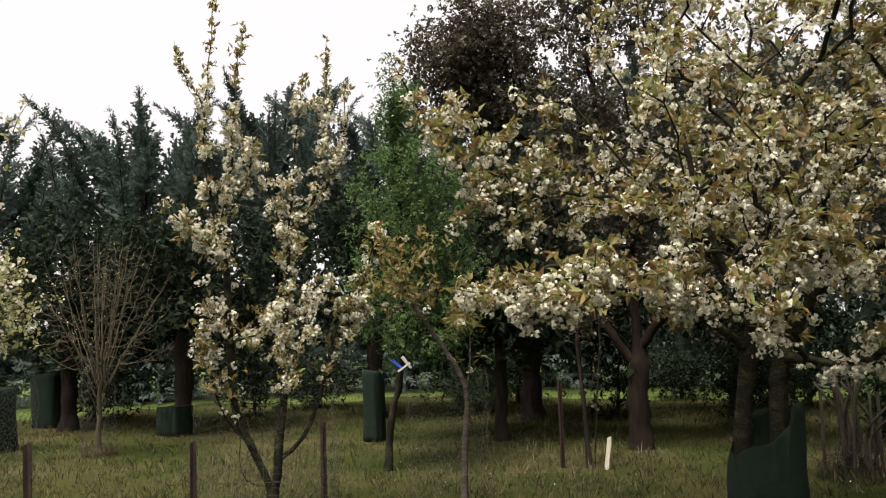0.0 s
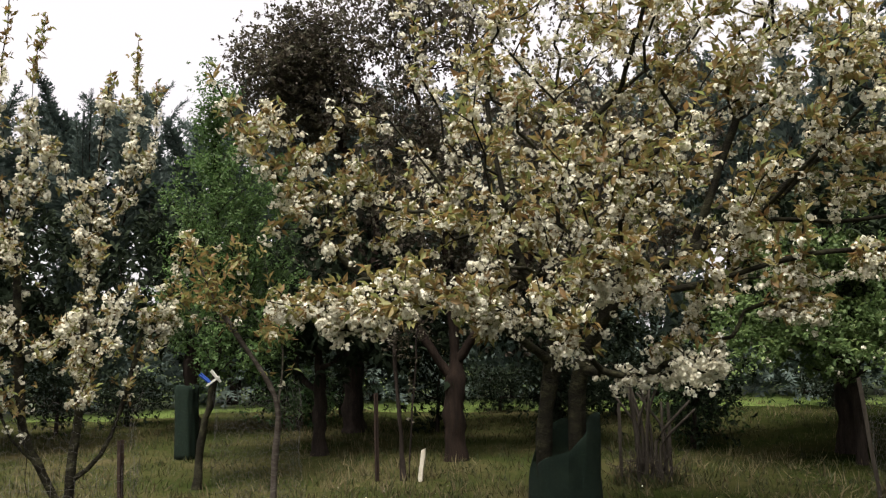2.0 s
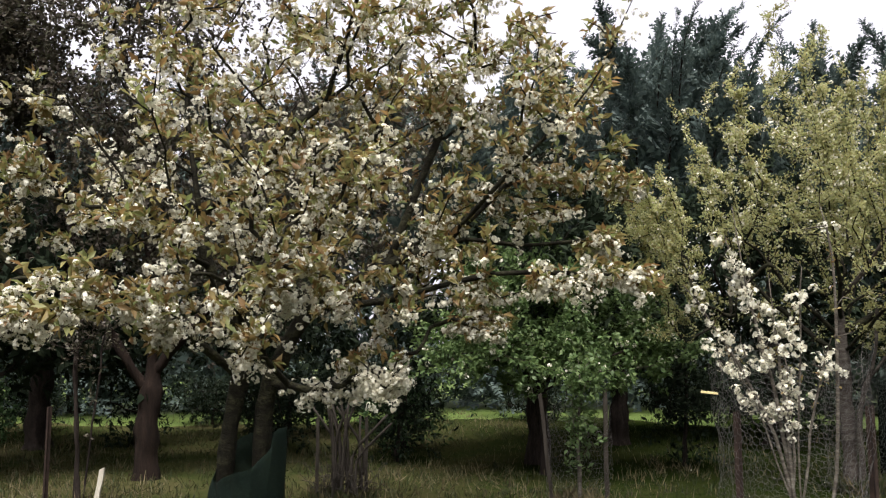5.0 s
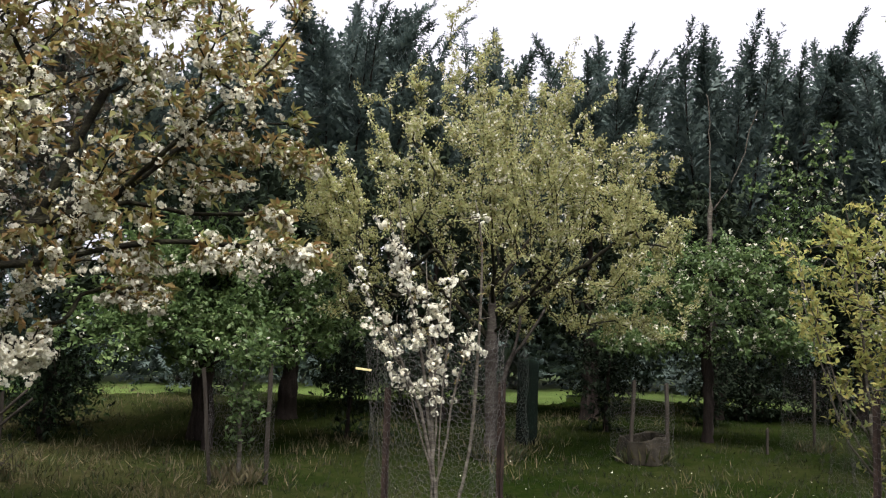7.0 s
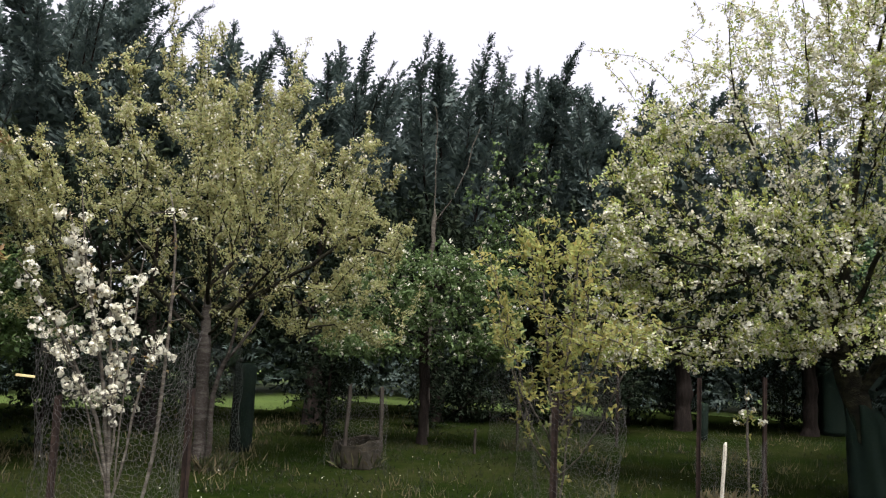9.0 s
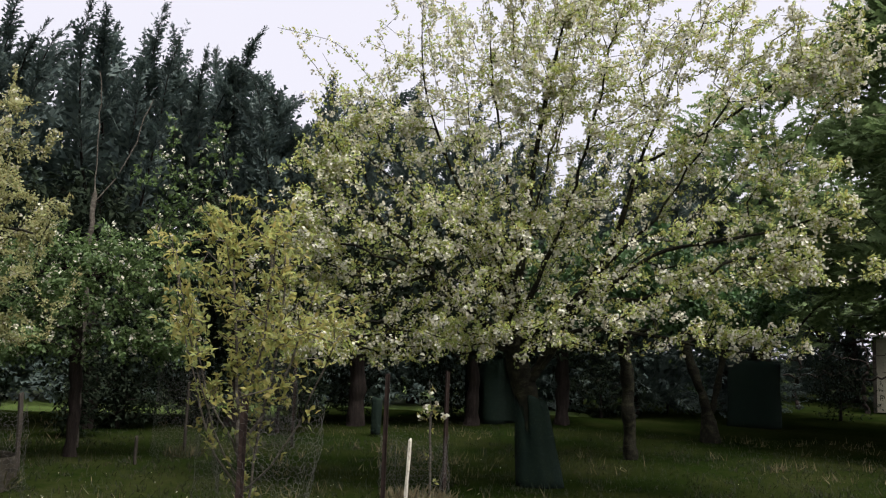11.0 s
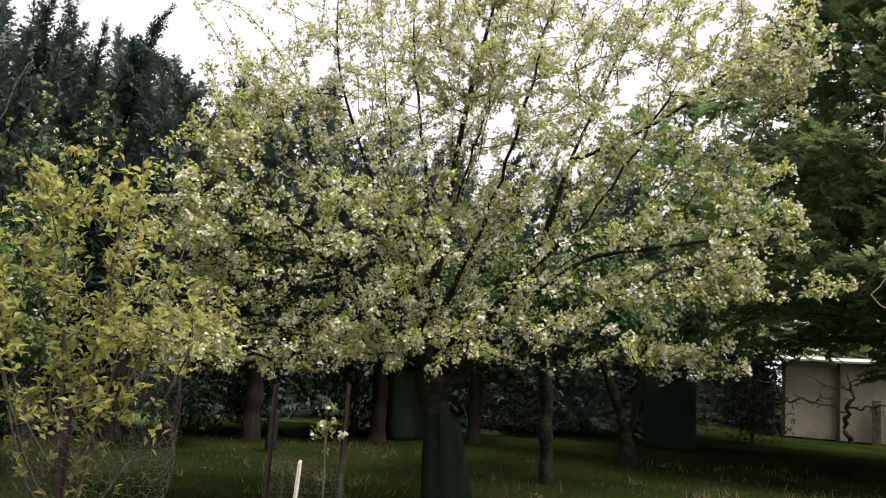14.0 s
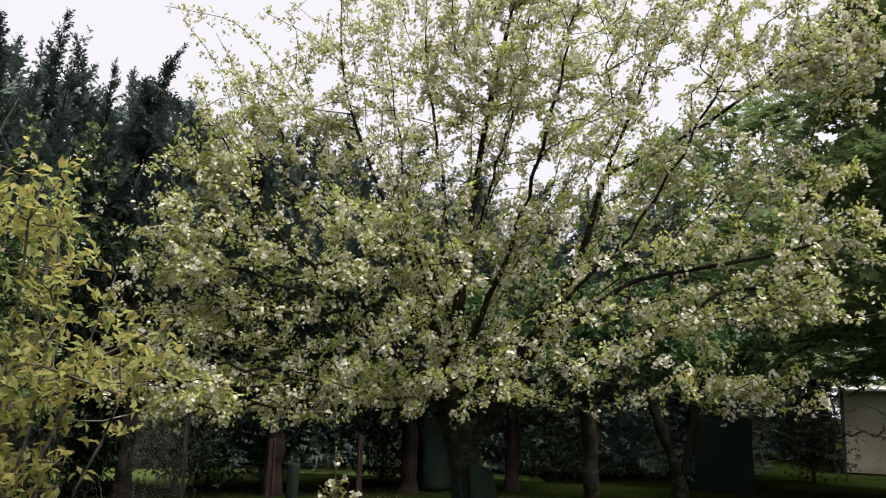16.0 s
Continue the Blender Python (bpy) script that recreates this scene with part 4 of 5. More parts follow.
# ---- the small cherry behind the pegged netting ----


def small_cherry():
    rng = np.random.default_rng(103)
    base = np.array([2.42, 5.22, 0])
    ob = thing("cherry_tree", base, "small multi-stemmed cherry sapling with white blossom inside a netting ring", "cherry tree", "flowering orchard trees")
    g = Growth(rng)
    g.add_line([(2.42, 5.22, -0.05), (2.42, 5.22, 0.2), (2.4, 5.24, 0.6), (2.33, 5.26, 1.2), (2.2, 5.28, 1.8), (2.13, 5.31, 2.36)])
    for x, y, z, s in ((1.85, 5.4, 1.9, 0.5), (2.48, 5.19, 1.98, 0.3), (2.60, 5.14, 1.58, 0.4), (2.3, 5.25, 1.95, 0.35), (2.09, 5.33, 2.16, 0.5), (2.36, 5.2, 1.5, 0.2), (2.0, 5.35, 1.65, 0.6)):
        g.add_line([(2.42 - 0.04 * s, 5.22, s), (2.41 + 0.25 * (x - 2.42), 5.22 + 0.3 * (y - 5.22), s + 0.4 * (z - s)), (2.42 + 0.7 * (x - 2.42), 5.22 + 0.7 * (y - 5.22), s + 0.8 * (z - s)), (x, y, z)], jitter=0.006)
    g.add_line([(2.44, 5.2, 0.15), (2.52, 5.18, 0.4), (2.6, 5.15, 0.8), (2.63, 5.13, 1.5), (2.63, 5.13, 2.05), (2.58, 5.15, 2.35)])
    tips = np.array(g.pos)
    tips = tips[tips[:, 2] > 1.15]
    tips = tips[rng.choice(len(tips), 60)] + rng.normal(0, 0.07, (60, 3))
    g.reach(tips, low=0.9, thrift=0.05, wander=0.02, step=0.06)
    g.finish(0.03, 0.0035)
    wood(ob, base, g, BARK_GREY, 0.006)
    blossom(ob, base, g, rng, 175, 9, PETAL, 0.0145, 0.010, 1.1, 0.032, 0.01, RUFFLE, weight=lambda p: np.where(p[:, 0] > 2.57, 0.03, 1.0), spread=0.03)
    leaves(ob, base, g, rng, 170, COPPER, (0.02, 0.036), 0.01, 1.1, 0.02, 0.45, 0.0)


# ---- the copper-leaved sapling ----


def copper_sapling():
    rng = np.random.default_rng(104)
    base = np.array([-3.46, 6.32, 0])
    ob = thing("cherry_sapling", base, "slim cherry sapling with banded grey bark and coppery leaves", "sapling")
    g = Growth(rng)
    g.add_line([(-3.46, 6.32, -0.05), (-3.45, 6.33, 0.5), (-3.42, 6.34, 0.96), (-3.52, 6.28, 1.25), (-3.84, 6.09, 1.84), (-4.03, 5.96, 2.4)])
    g.add_line([(-3.42, 6.34, 0.96), (-3.38, 6.36, 1.43), (-3.45, 6.3, 1.9), (-3.5, 6.25, 2.3)])
    g.reach(in_blobs(rng, [(-3.9, 6.05, 2.1, 0.35, 0.3, 0.4, 2), (-3.55, 6.25, 1.75, 0.3, 0.25, 0.3, 1)], 60), low=1.2, thrift=0.1, wander=0.03)
    g.finish(0.026, 0.002)
    wood(ob, base, g, BARK_GREY, 0.01, BARK_BAND)
    leaves(ob, base, g, rng, 800, COPPER, (0.05, 0.09), 0.012, 1.25, 0.04, 0.42, 0.2)
    blossom(ob, base, g, rng, 16, 7, PETAL, 0.017, 0.010, 1.25, 0.04, 0.02, RUFFLE)


# ---- the narrow green tree behind the sapling ----


def leafy_tree(name, label, category, seed, base, trunk, blobs, tips, n_leaves, mat, size, trunk_r, bark, low, clumps=0, lift=0.0, limb=0.02, wander=0.06, width=0.55, extra=(), flower=0.016, spread=0.06, thrift=0.3, per=5, group="", shape=None, droop=0.3):
    rng = np.random.default_rng(seed)
    base = np.array(base, float)
    ob = thing(name, base, label, category, group)
    g = Growth(rng)
    for line in [trunk, *extra]:
        g.add_line(line, jitter=0.008)
    g.reach(in_blobs(rng, blobs, tips), low=low, thrift=thrift, wander=wander, lift=lift)
    g.finish(trunk_r, 0.003)
    wood(ob, base, g, bark, limb)
    if n_leaves:
        leaves(ob, base, g, rng, n_leaves, mat, size, 0.014, low * 0.8, spread, width, droop, shape=shape or LEAF_SMALL)
    if clumps:
        blossom(ob, base, g, rng, clumps, per, PETAL, flower, 0.012, low * 0.8, 0.032, 0.0, FLOWER_SMALL, spread=0.05)
    return ob, g, rng


def green_trees():
    leafy_tree("green_tree", "narrow fresh-green leafy tree on a leaning brown trunk", "tree", 201, (-5.2, 7.75, 0),
               [(-5.2, 7.75, -0.05), (-5.15, 7.8, 0.6), (-5.05, 7.9, 1.2), (-5.1, 8.0, 2.4), (-5.15, 8.0, 4.3)],
               [(-5.0, 8.1, 1.9, 0.95, 0.75, 0.85, 3), (-5.0, 8.05, 3.0, 0.8, 0.65, 0.9, 3.2), (-5.15, 8.0, 4.0, 0.3, 0.3, 0.75, 1.5)],
               480, 34000, EMERALD, (0.026, 0.05), 0.04, BARK_CHERRY, 0.9, lift=0.1)
    leafy_tree("plum_tree", "dark purple-leaved tree on a forked red-brown trunk", "tree", 202, (-3.04, 9.95, 0),
               [(-3.04, 9.95, -0.05), (-3.04, 9.97, 0.7), (-3.02, 10.0, 1.3), (-3.1, 10.1, 2.4), (-3.4, 10.2, 4.0), (-3.6, 10.2, 5.2)],
               [(-3.3, 10.4, 3.2, 2.0, 1.3, 1.3, 3), (-3.9, 10.4, 4.7, 1.7, 1.2, 1.3, 3), (-1.2, 10.6, 3.9, 1.7, 1.0, 1.7, 2.4), (-3.0, 10.4, 6.0, 1.6, 1.0, 0.7, 1.6), (-5.0, 10.2, 4.9, 0.8, 0.7, 1.0, 1.6), (-5.28, 9.63, 5.05, 0.75, 0.6, 0.7, 1.6), (-4.81, 9.88, 5.53, 0.7, 0.6, 0.6, 1.4), (-1.8, 10.6, 3.0, 2.3, 1.0, 1.6, 3.4)],
               1000, 84000, PURPLE, (0.045, 0.08), 0.12, BARK_RED, 1.2, shape=LEAF_SMALL, spread=0.15,
               extra=([(-3.04, 9.97, 1.0), (-3.3, 9.95, 1.35), (-3.8, 10.0, 2.1)], [(-3.02, 10.0, 1.2), (-2.6, 10.0, 1.7), (-2.0, 10.3, 2.6)]))
    leafy_tree("crab_apple", "low spreading green tree dotted with small white flowers", "tree", 203, (1.55, 10.7, 0),
               [(1.55, 10.7, -0.05), (1.55, 10.72, 0.6), (1.5, 10.75, 1.2), (1.5, 10.8, 2.2)],
               [(1.5, 10.7, 1.95, 1.95, 1.2, 0.65, 3), (1.7, 10.4, 1.4, 2.0, 1.1, 0.4, 2.4), (1.6, 10.8, 2.5, 1.1, 0.8, 0.4, 1)],
               420, 26000, FRESH, (0.05, 0.09), 0.06, BARK_DARK, 0.7, clumps=260)
    leafy_tree("leafy_sapling", "leafy green sapling crowded into a wire guard", "sapling", 204, (1.66, 8.62, 0),
               [(1.66, 8.62, -0.05), (1.66, 8.62, 0.5), (1.68, 8.62, 1.0), (1.68, 8.62, 1.4)],
               [(1.66, 8.62, 0.75, 0.22, 0.22, 0.4, 2), (1.7, 8.6, 1.2, 0.25, 0.2, 0.22, 1.5)], 60, 1100, FRESH, (0.045, 0.08), 0.02, BARK_GREY, 0.15)
    leafy_tree("crab_apple", "rounded mid-green tree with long upright shoots", "tree", 205, (8.25, 10.1, 0),
               [(8.25, 10.1, -0.05), (8.25, 10.1, 0.7), (8.2, 10.1, 1.4), (8.2, 10.1, 2.6)],
               [(7.6, 10.4, 1.9, 1.1, 0.9, 0.7, 2), (8.6, 9.6, 2.1, 1.2, 0.9, 0.9, 3), (8.1, 10.0, 2.5, 1.0, 0.8, 0.5, 1.5), (7.3, 10.0, 1.4, 0.9, 0.6, 0.2, 1.2), (8.8, 9.4, 1.4, 0.9, 0.6, 0.2, 1.1)],
               420, 18500, FRESH, (0.045, 0.08), 0.07, BARK_DARK, 0.9, clumps=560,
               extra=[[(8.9, 9.3, 2.4), (8.95 + 0.1 * k, 9.25 - 0.12 * k, 3.3), (9.0 + 0.13 * k, 9.2 - 0.16 * k, 3.9 + 0.25 * (k % 3))] for k in range(-3, 4)])


# ---- the yellow-green upright apple ----


def upright_apple():
    rng = np.random.default_rng(206)
    base = np.array([4.74, 9.45, 0])
    ob = thing("apple_tree", base, "vase-shaped apple tree of upright shoots with yellow-green leaves", "apple tree", "flowering orchard trees")
    g = Growth(rng)
    g.add_line([(4.66, 9.43, -0.05), (4.64, 9.44, 0.7), (4.63, 9.46, 1.5), (4.66, 9.52, 2.2), (4.68, 9.6, 3.2)])
    for k in range(11):
        a = k * 2.399
        d = 0.5 + 0.5 * (k % 3)
        x, y = 4.74 + math.cos(a) * d * 1.25, 9.5 + math.sin(a) * d * 1.1
        g.add_line([(4.64, 9.46, 1.3 + 0.07 * k), (4.70 + 0.45 * (x - 4.74), 9.5 + 0.45 * (y - 9.5), 1.7 + 0.09 * k), (x, y, 2.3 + 0.12 * k)], jitter=0.01)
    blobs = [(4.85, 9.45, 2.5, 2.3, 1.8, 0.7, 4), (4.75, 9.5, 3.2, 2.0, 1.6, 0.8, 3), (5.5, 9.2, 1.9, 1.3, 1.0, 0.4, 1.3), (6.3, 8.9, 2.0, 0.9, 0.8, 0.5, 1.0), (3.6, 9.9, 1.9, 0.9, 0.8, 0.4, 0.8), (5.6, 9.4, 1.55, 0.9, 0.6, 0.22, 1.0), (6.6, 9.2, 1.6, 0.7, 0.6, 0.25, 0.8), (2.8, 9.6, 2.6, 0.5, 0.6, 0.6, 0.8), (2.9, 9.7, 1.9, 0.5, 0.5, 0.4, 0.7)]
    g.reach(in_blobs(rng, blobs, 375), low=1.25, thrift=0.25, wander=0.04, steep=2.0)
    have = np.array(g.pos)
    pick = have[(have[:, 2] > 1.9)]
    pick = pick[rng.choice(len(pick), 900)]
    out = (pick - [4.74, 9.5, 0]) * [0.22, 0.22, 0]
    h = rng.uniform(0.45, 1.3, (900, 1)) * np.clip(1.2 - 0.33 * np.linalg.norm(pick[:, :2] - [4.7, 9.5], axis=1, keepdims=True), 0.3, 1)
    g.reach(pick + out * h + h * [[0, 0, 1.15]], low=1.8, thrift=0.0, wander=0.02, steep=1.5)
    g.finish(0.07, 0.003)
    wood(ob, base, g, BARK_CHERRY, 0.016, BARK_BAND)
    leaves(ob, base, g, rng, 84000, YELLOWISH, (0.024, 0.046), 0.010, 1.3, 0.022, 0.55, -0.1, shape=LEAF_SMALL, rosette=3)
    blossom(ob, base, g, rng, 1500, 4, PETAL, 0.014, 0.010, 1.4, 0.03, 0.0, FLOWER_SMALL, weight=lambda p: np.where(p[:, 2] > 3.2, 2.0, 1.0))


# ---- the golden sapling in the netting ring ----


def golden_sapling():
    shoots = [[(5.19, 4.48, 0.3), (5.24, 4.42, 1.0), (5.3, 4.35, 1.7), (5.28, 4.36, 2.45)]]
    for k, (dx, dy, z0, z1) in enumerate(((-0.35, 0.3, 0.8, 2.05), (0.2, -0.4, 0.9, 2.0), (-0.15, 0.45, 0.6, 1.75), (0.3, 0.1, 1.0, 2.25), (-0.45, 0.05, 0.7, 1.6), (0.1, -0.6, 0.6, 1.55), (-0.1, -0.3, 1.1, 2.3))):
        shoots.append([(5.17, 4.5, z0), (5.17 + 0.5 * dx, 4.5 + 0.5 * dy, z0 + 0.35 * (z1 - z0)), (5.17 + dx, 4.5 + dy, z1)])
    leafy_tree("golden_sapling", "young tree with golden-green leaves in a crumpled netting ring", "sapling", 207, (5.2, 4.48, 0),
               [(5.2, 4.48, -0.05), (5.18, 4.5, 0.6), (5.14, 4.52, 1.2), (5.1, 4.56, 1.8), (5.05, 4.6, 2.4)],
               [(5.1, 4.58, 2.15, 0.58, 0.58, 0.3, 2), (5.2, 4.45, 1.65, 0.65, 0.68, 0.3, 2.2), (5.15, 4.5, 1.25, 0.45, 0.5, 0.2, 0.5)],
               210, 4200, GOLDEN, (0.03, 0.058), 0.022, BARK_GREY, 0.6, extra=shoots, width=0.5, spread=0.035, shape=LEAF, droop=-0.05)


# ---- the great white-flowering tree ----


def great_cherry():
    rng = np.random.default_rng(208)
    base = np.array([10.36, 4.72, 0])
    ob = thing("cherry_tree", base, "great old cherry in white blossom with yellow-green leaves", "cherry tree", "flowering orchard trees")
    g = Growth(rng)
    g.add_line([(10.36, 4.72, -0.05), (10.3, 4.72, 0.5), (10.2, 4.84, 1.04), (10.12, 5.0, 1.71), (9.98, 5.28, 2.71), (9.77, 5.68, 3.66), (9.6, 5.96, 4.57), (9.56, 6.03, 5.45), (9.59, 5.99, 5.95)])
    g.add_line([(10.2, 4.84, 1.1), (10.3, 4.6, 1.5), (10.4, 4.33, 2.06), (10.52, 3.92, 2.79), (10.6, 3.65, 3.71), (10.68, 3.37, 4.45), (10.75, 3.08, 5.33)])
    g.add_line([(10.38, 4.4, 1.95), (10.32, 3.9, 2.26), (10.47, 3.38, 2.66), (10.62, 2.68, 2.81), (10.71, 1.99, 2.95), (10.8, 1.5, 3.2)])
    g.add_line([(10.2, 4.8, 1.2), (10.18, 4.29, 1.75), (10.46, 3.41, 1.74), (10.57, 2.94, 1.64), (10.68, 2.1, 1.56)])
    g.add_line([(10.15, 4.95, 1.5), (9.8, 5.3, 1.6), (9.4, 5.9, 1.5), (8.9, 6.64, 1.35), (8.66, 6.94, 1.25)])
    g.add_line([(10.0, 5.25, 2.6), (9.5, 5.9, 3.2), (9.0, 6.6, 3.9), (8.85, 6.9, 4.6), (8.65, 7.2, 5.05)])
    g.add_line([(9.2, 6.1, 4.2), (9.0, 6.42, 4.67), (8.97, 6.85, 5.09), (9.0, 7.35, 5.3), (9.01, 7.84, 5.47)])
    g.add_line([(10.1, 5.0, 1.7), (10.0, 4.8, 2.8), (10.1, 4.7, 4.0), (10.2, 4.5, 5.2), (10.25, 4.3, 5.9)])
    g.add_line([(10.12, 4.9, 1.8), (9.5, 4.7, 2.3), (9.0, 4.8, 2.9), (8.6, 5.0, 3.6)])
    g.add_line([(10.3, 4.6, 1.5), (11.0, 4.4, 2.2), (11.6, 4.0, 3.2), (11.8, 3.6, 4.2)])
    g.add_line([(10.15, 4.95, 1.6), (10.8, 5.6, 2.4), (11.2, 6.0, 3.4), (11.3, 6.1, 4.4)])
    g.add_line([(10.6, 3.65, 3.7), (10.8, 2.9, 4.1), (10.9, 2.2, 4.6), (10.95, 1.6, 5.2)])
    for k in range(26):
        f, a = math.sqrt((k + 0.5) / 26), k * 2.399 + 0.4
        side, deep = 3.5 * f * math.cos(a), 1.7 * f * math.sin(a)
        x, y, z = 10.15 + 0.3 + 0.41 * side + 0.91 * deep, 4.75 - 0.91 * side + 0.41 * deep, 6.3 - 2.2 * f ** 2 + rng.normal(0, 0.25)
        z0 = 1.5 + 1.3 * (1 - f)
        g.add_line([(10.15, 4.92, z0), (10.15 + 0.4 * (x - 10.15), 4.92 + 0.4 * (y - 4.92), z0 + 0.3 * (z - z0)), (10.15 + 0.75 * (x - 10.15), 4.92 + 0.75 * (y - 4.92), z0 + 0.62 * (z - z0)), (x, y, z)], jitter=0.015)
    blobs = [(10.0, 4.6, 3.0, 1.9, 3.1, 1.2, 7), (9.9, 4.7, 1.85, 1.6, 2.7, 0.4, 3), (10.0, 4.4, 4.5, 1.5, 3.0, 0.8, 8.5), (10.1, 4.2, 5.5, 1.3, 2.8, 0.65, 6.0), (10.7, 1.9, 4.9, 0.6, 0.9, 0.7, 1.4),
             (8.8, 6.8, 2.3, 0.9, 1.0, 1.0, 3.4), (8.7, 6.6, 1.55, 1.0, 1.1, 0.3, 2.0), (9.2, 5.3, 1.6, 0.8, 1.2, 0.3, 1.4), (9.0, 5.4, 2.6, 0.8, 1.2, 0.9, 1.6), (8.38, 6.50, 3.48, 0.5, 0.5, 0.5, 1.1), (8.17, 6.60, 2.80, 0.5, 0.5, 0.4, 0.8), (8.76, 6.33, 4.06, 0.5, 0.5, 0.4, 0.8), (10.8, 2.0, 3.2, 0.6, 0.8, 0.9, 1.2), (10.9, 1.7, 4.5, 0.5, 0.6, 0.6, 0.6), (9.3, 6.1, 4.1, 0.7, 0.8, 0.6, 0.8),
             (10.85, 1.45, 3.05, 0.35, 0.35, 0.3, 0.5), (11.0, 1.15, 2.5, 0.35, 0.3, 0.12, 0.35), (10.7, 2.4, 1.75, 0.5, 0.8, 0.2, 0.7), (10.95, 1.5, 4.7, 0.4, 0.4, 0.5, 0.7), (10.8, 1.9, 3.6, 0.4, 0.5, 0.4, 0.6), (10.5, 3.0, 3.7, 0.7, 0.9, 0.4, 0.9), (10.6, 2.9, 2.3, 0.8, 0.9, 0.35, 1.1), (10.7, 2.0, 2.5, 0.5, 0.6, 0.4, 0.9)]
    g.reach(in_blobs(rng, blobs, 2420, 0.6), low=1.3, thrift=0.3, wander=0.07, lift=0.04)
    have = np.array(g.pos)
    pick = have[have[:, 2] > 3.6]
    pick = pick[rng.choice(len(pick), 150)]
    g.reach(pick + rng.normal(0, 0.15, (150, 3)) + rng.uniform(0.3, 0.8, (150, 1)) * [[0, 0, 1.0]], low=3.0, thrift=0.0, wander=0.03)
    g.finish(0.14, 0.0042, 0.4, 1.9)
    wood(ob, base, g, BARK_CHERRY, 0.024)
    high = lambda p: np.where(p[:, 2] > 4.2, 1.3, np.where(p[:, 2] < 2.4, 1.15, 1.0))
    blossom(ob, base, g, rng, 8200, 6, PETAL, 0.0172, 0.012, 1.2, 0.042, 0.01, FLOWER_SMALL, spread=0.03, weight=high)
    leaves(ob, base, g, rng, 72000, PALEGREEN, (0.032, 0.058), 0.012, 1.2, 0.03, 0.5, -0.1, shape=LEAF_SMALL, weight=lambda p: high(p) * np.where(p[:, 2] > 4.0, 0.65, 1.0), rosette=4)


def back_trees():
    """Further orchard trees seen beneath and beside the great cherry."""
    leafy_tree("orchard_tree", "orchard tree with a bare brown trunk and green crown", "tree", 301, (13.2, 4.5, 0),
               [(13.2, 4.5, -0.05), (13.15, 4.5, 0.7), (13.1, 4.55, 1.5), (13.1, 4.6, 2.6)],
               [(13.4, 4.6, 2.6, 2.2, 2.0, 0.8, 1)], 200, 11000, MIDGREEN, (0.08, 0.13), 0.085, BARK_CHERRY, 1.4)
    leafy_tree("orchard_tree", "forked grey-trunked orchard tree with lichen", "tree", 302, (16.9, 4.15, 0),
               [(16.9, 4.15, -0.05), (16.85, 4.2, 0.6), (16.8, 4.5, 1.5), (16.7, 4.8, 2.6)],
               [(17.2, 4.4, 2.8, 2.3, 2.1, 0.9, 1)], 200, 11000, MIDGREEN, (0.08, 0.13), 0.13, BARK_CHERRY, 1.5, extra=([(16.88, 4.16, 0.4), (16.95, 4.0, 1.2), (17.1, 3.8, 2.4)],))
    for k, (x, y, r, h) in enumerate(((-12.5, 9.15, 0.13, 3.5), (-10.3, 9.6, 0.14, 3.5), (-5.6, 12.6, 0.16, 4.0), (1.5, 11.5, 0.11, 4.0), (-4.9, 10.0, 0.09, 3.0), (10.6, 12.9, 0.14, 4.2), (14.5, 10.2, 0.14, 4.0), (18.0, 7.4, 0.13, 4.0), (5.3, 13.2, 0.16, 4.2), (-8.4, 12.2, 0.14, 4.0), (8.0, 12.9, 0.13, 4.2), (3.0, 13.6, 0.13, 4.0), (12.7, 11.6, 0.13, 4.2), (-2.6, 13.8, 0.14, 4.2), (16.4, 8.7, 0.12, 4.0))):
        # the needle colour carries the shade beneath the canopy
        leafy_tree("pine_tree", "conifer with a dark trunk and dense low canopy, shade put into its needle colour", "conifer tree", 320 + k, (x, y, 0),
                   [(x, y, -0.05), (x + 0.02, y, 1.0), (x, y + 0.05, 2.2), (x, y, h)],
                   [(x, y + 0.4, h - 0.9, 1.9, 1.6, 1.1, 2.4), (x, y + 0.5, 1.9, 2.0, 1.7, 0.5, 2.0)], 150, 8000, SHADE_TONED, (0.1, 0.2), r, BARK_DARK, 0.8, width=0.42, spread=0.2, group="shaded conifers")


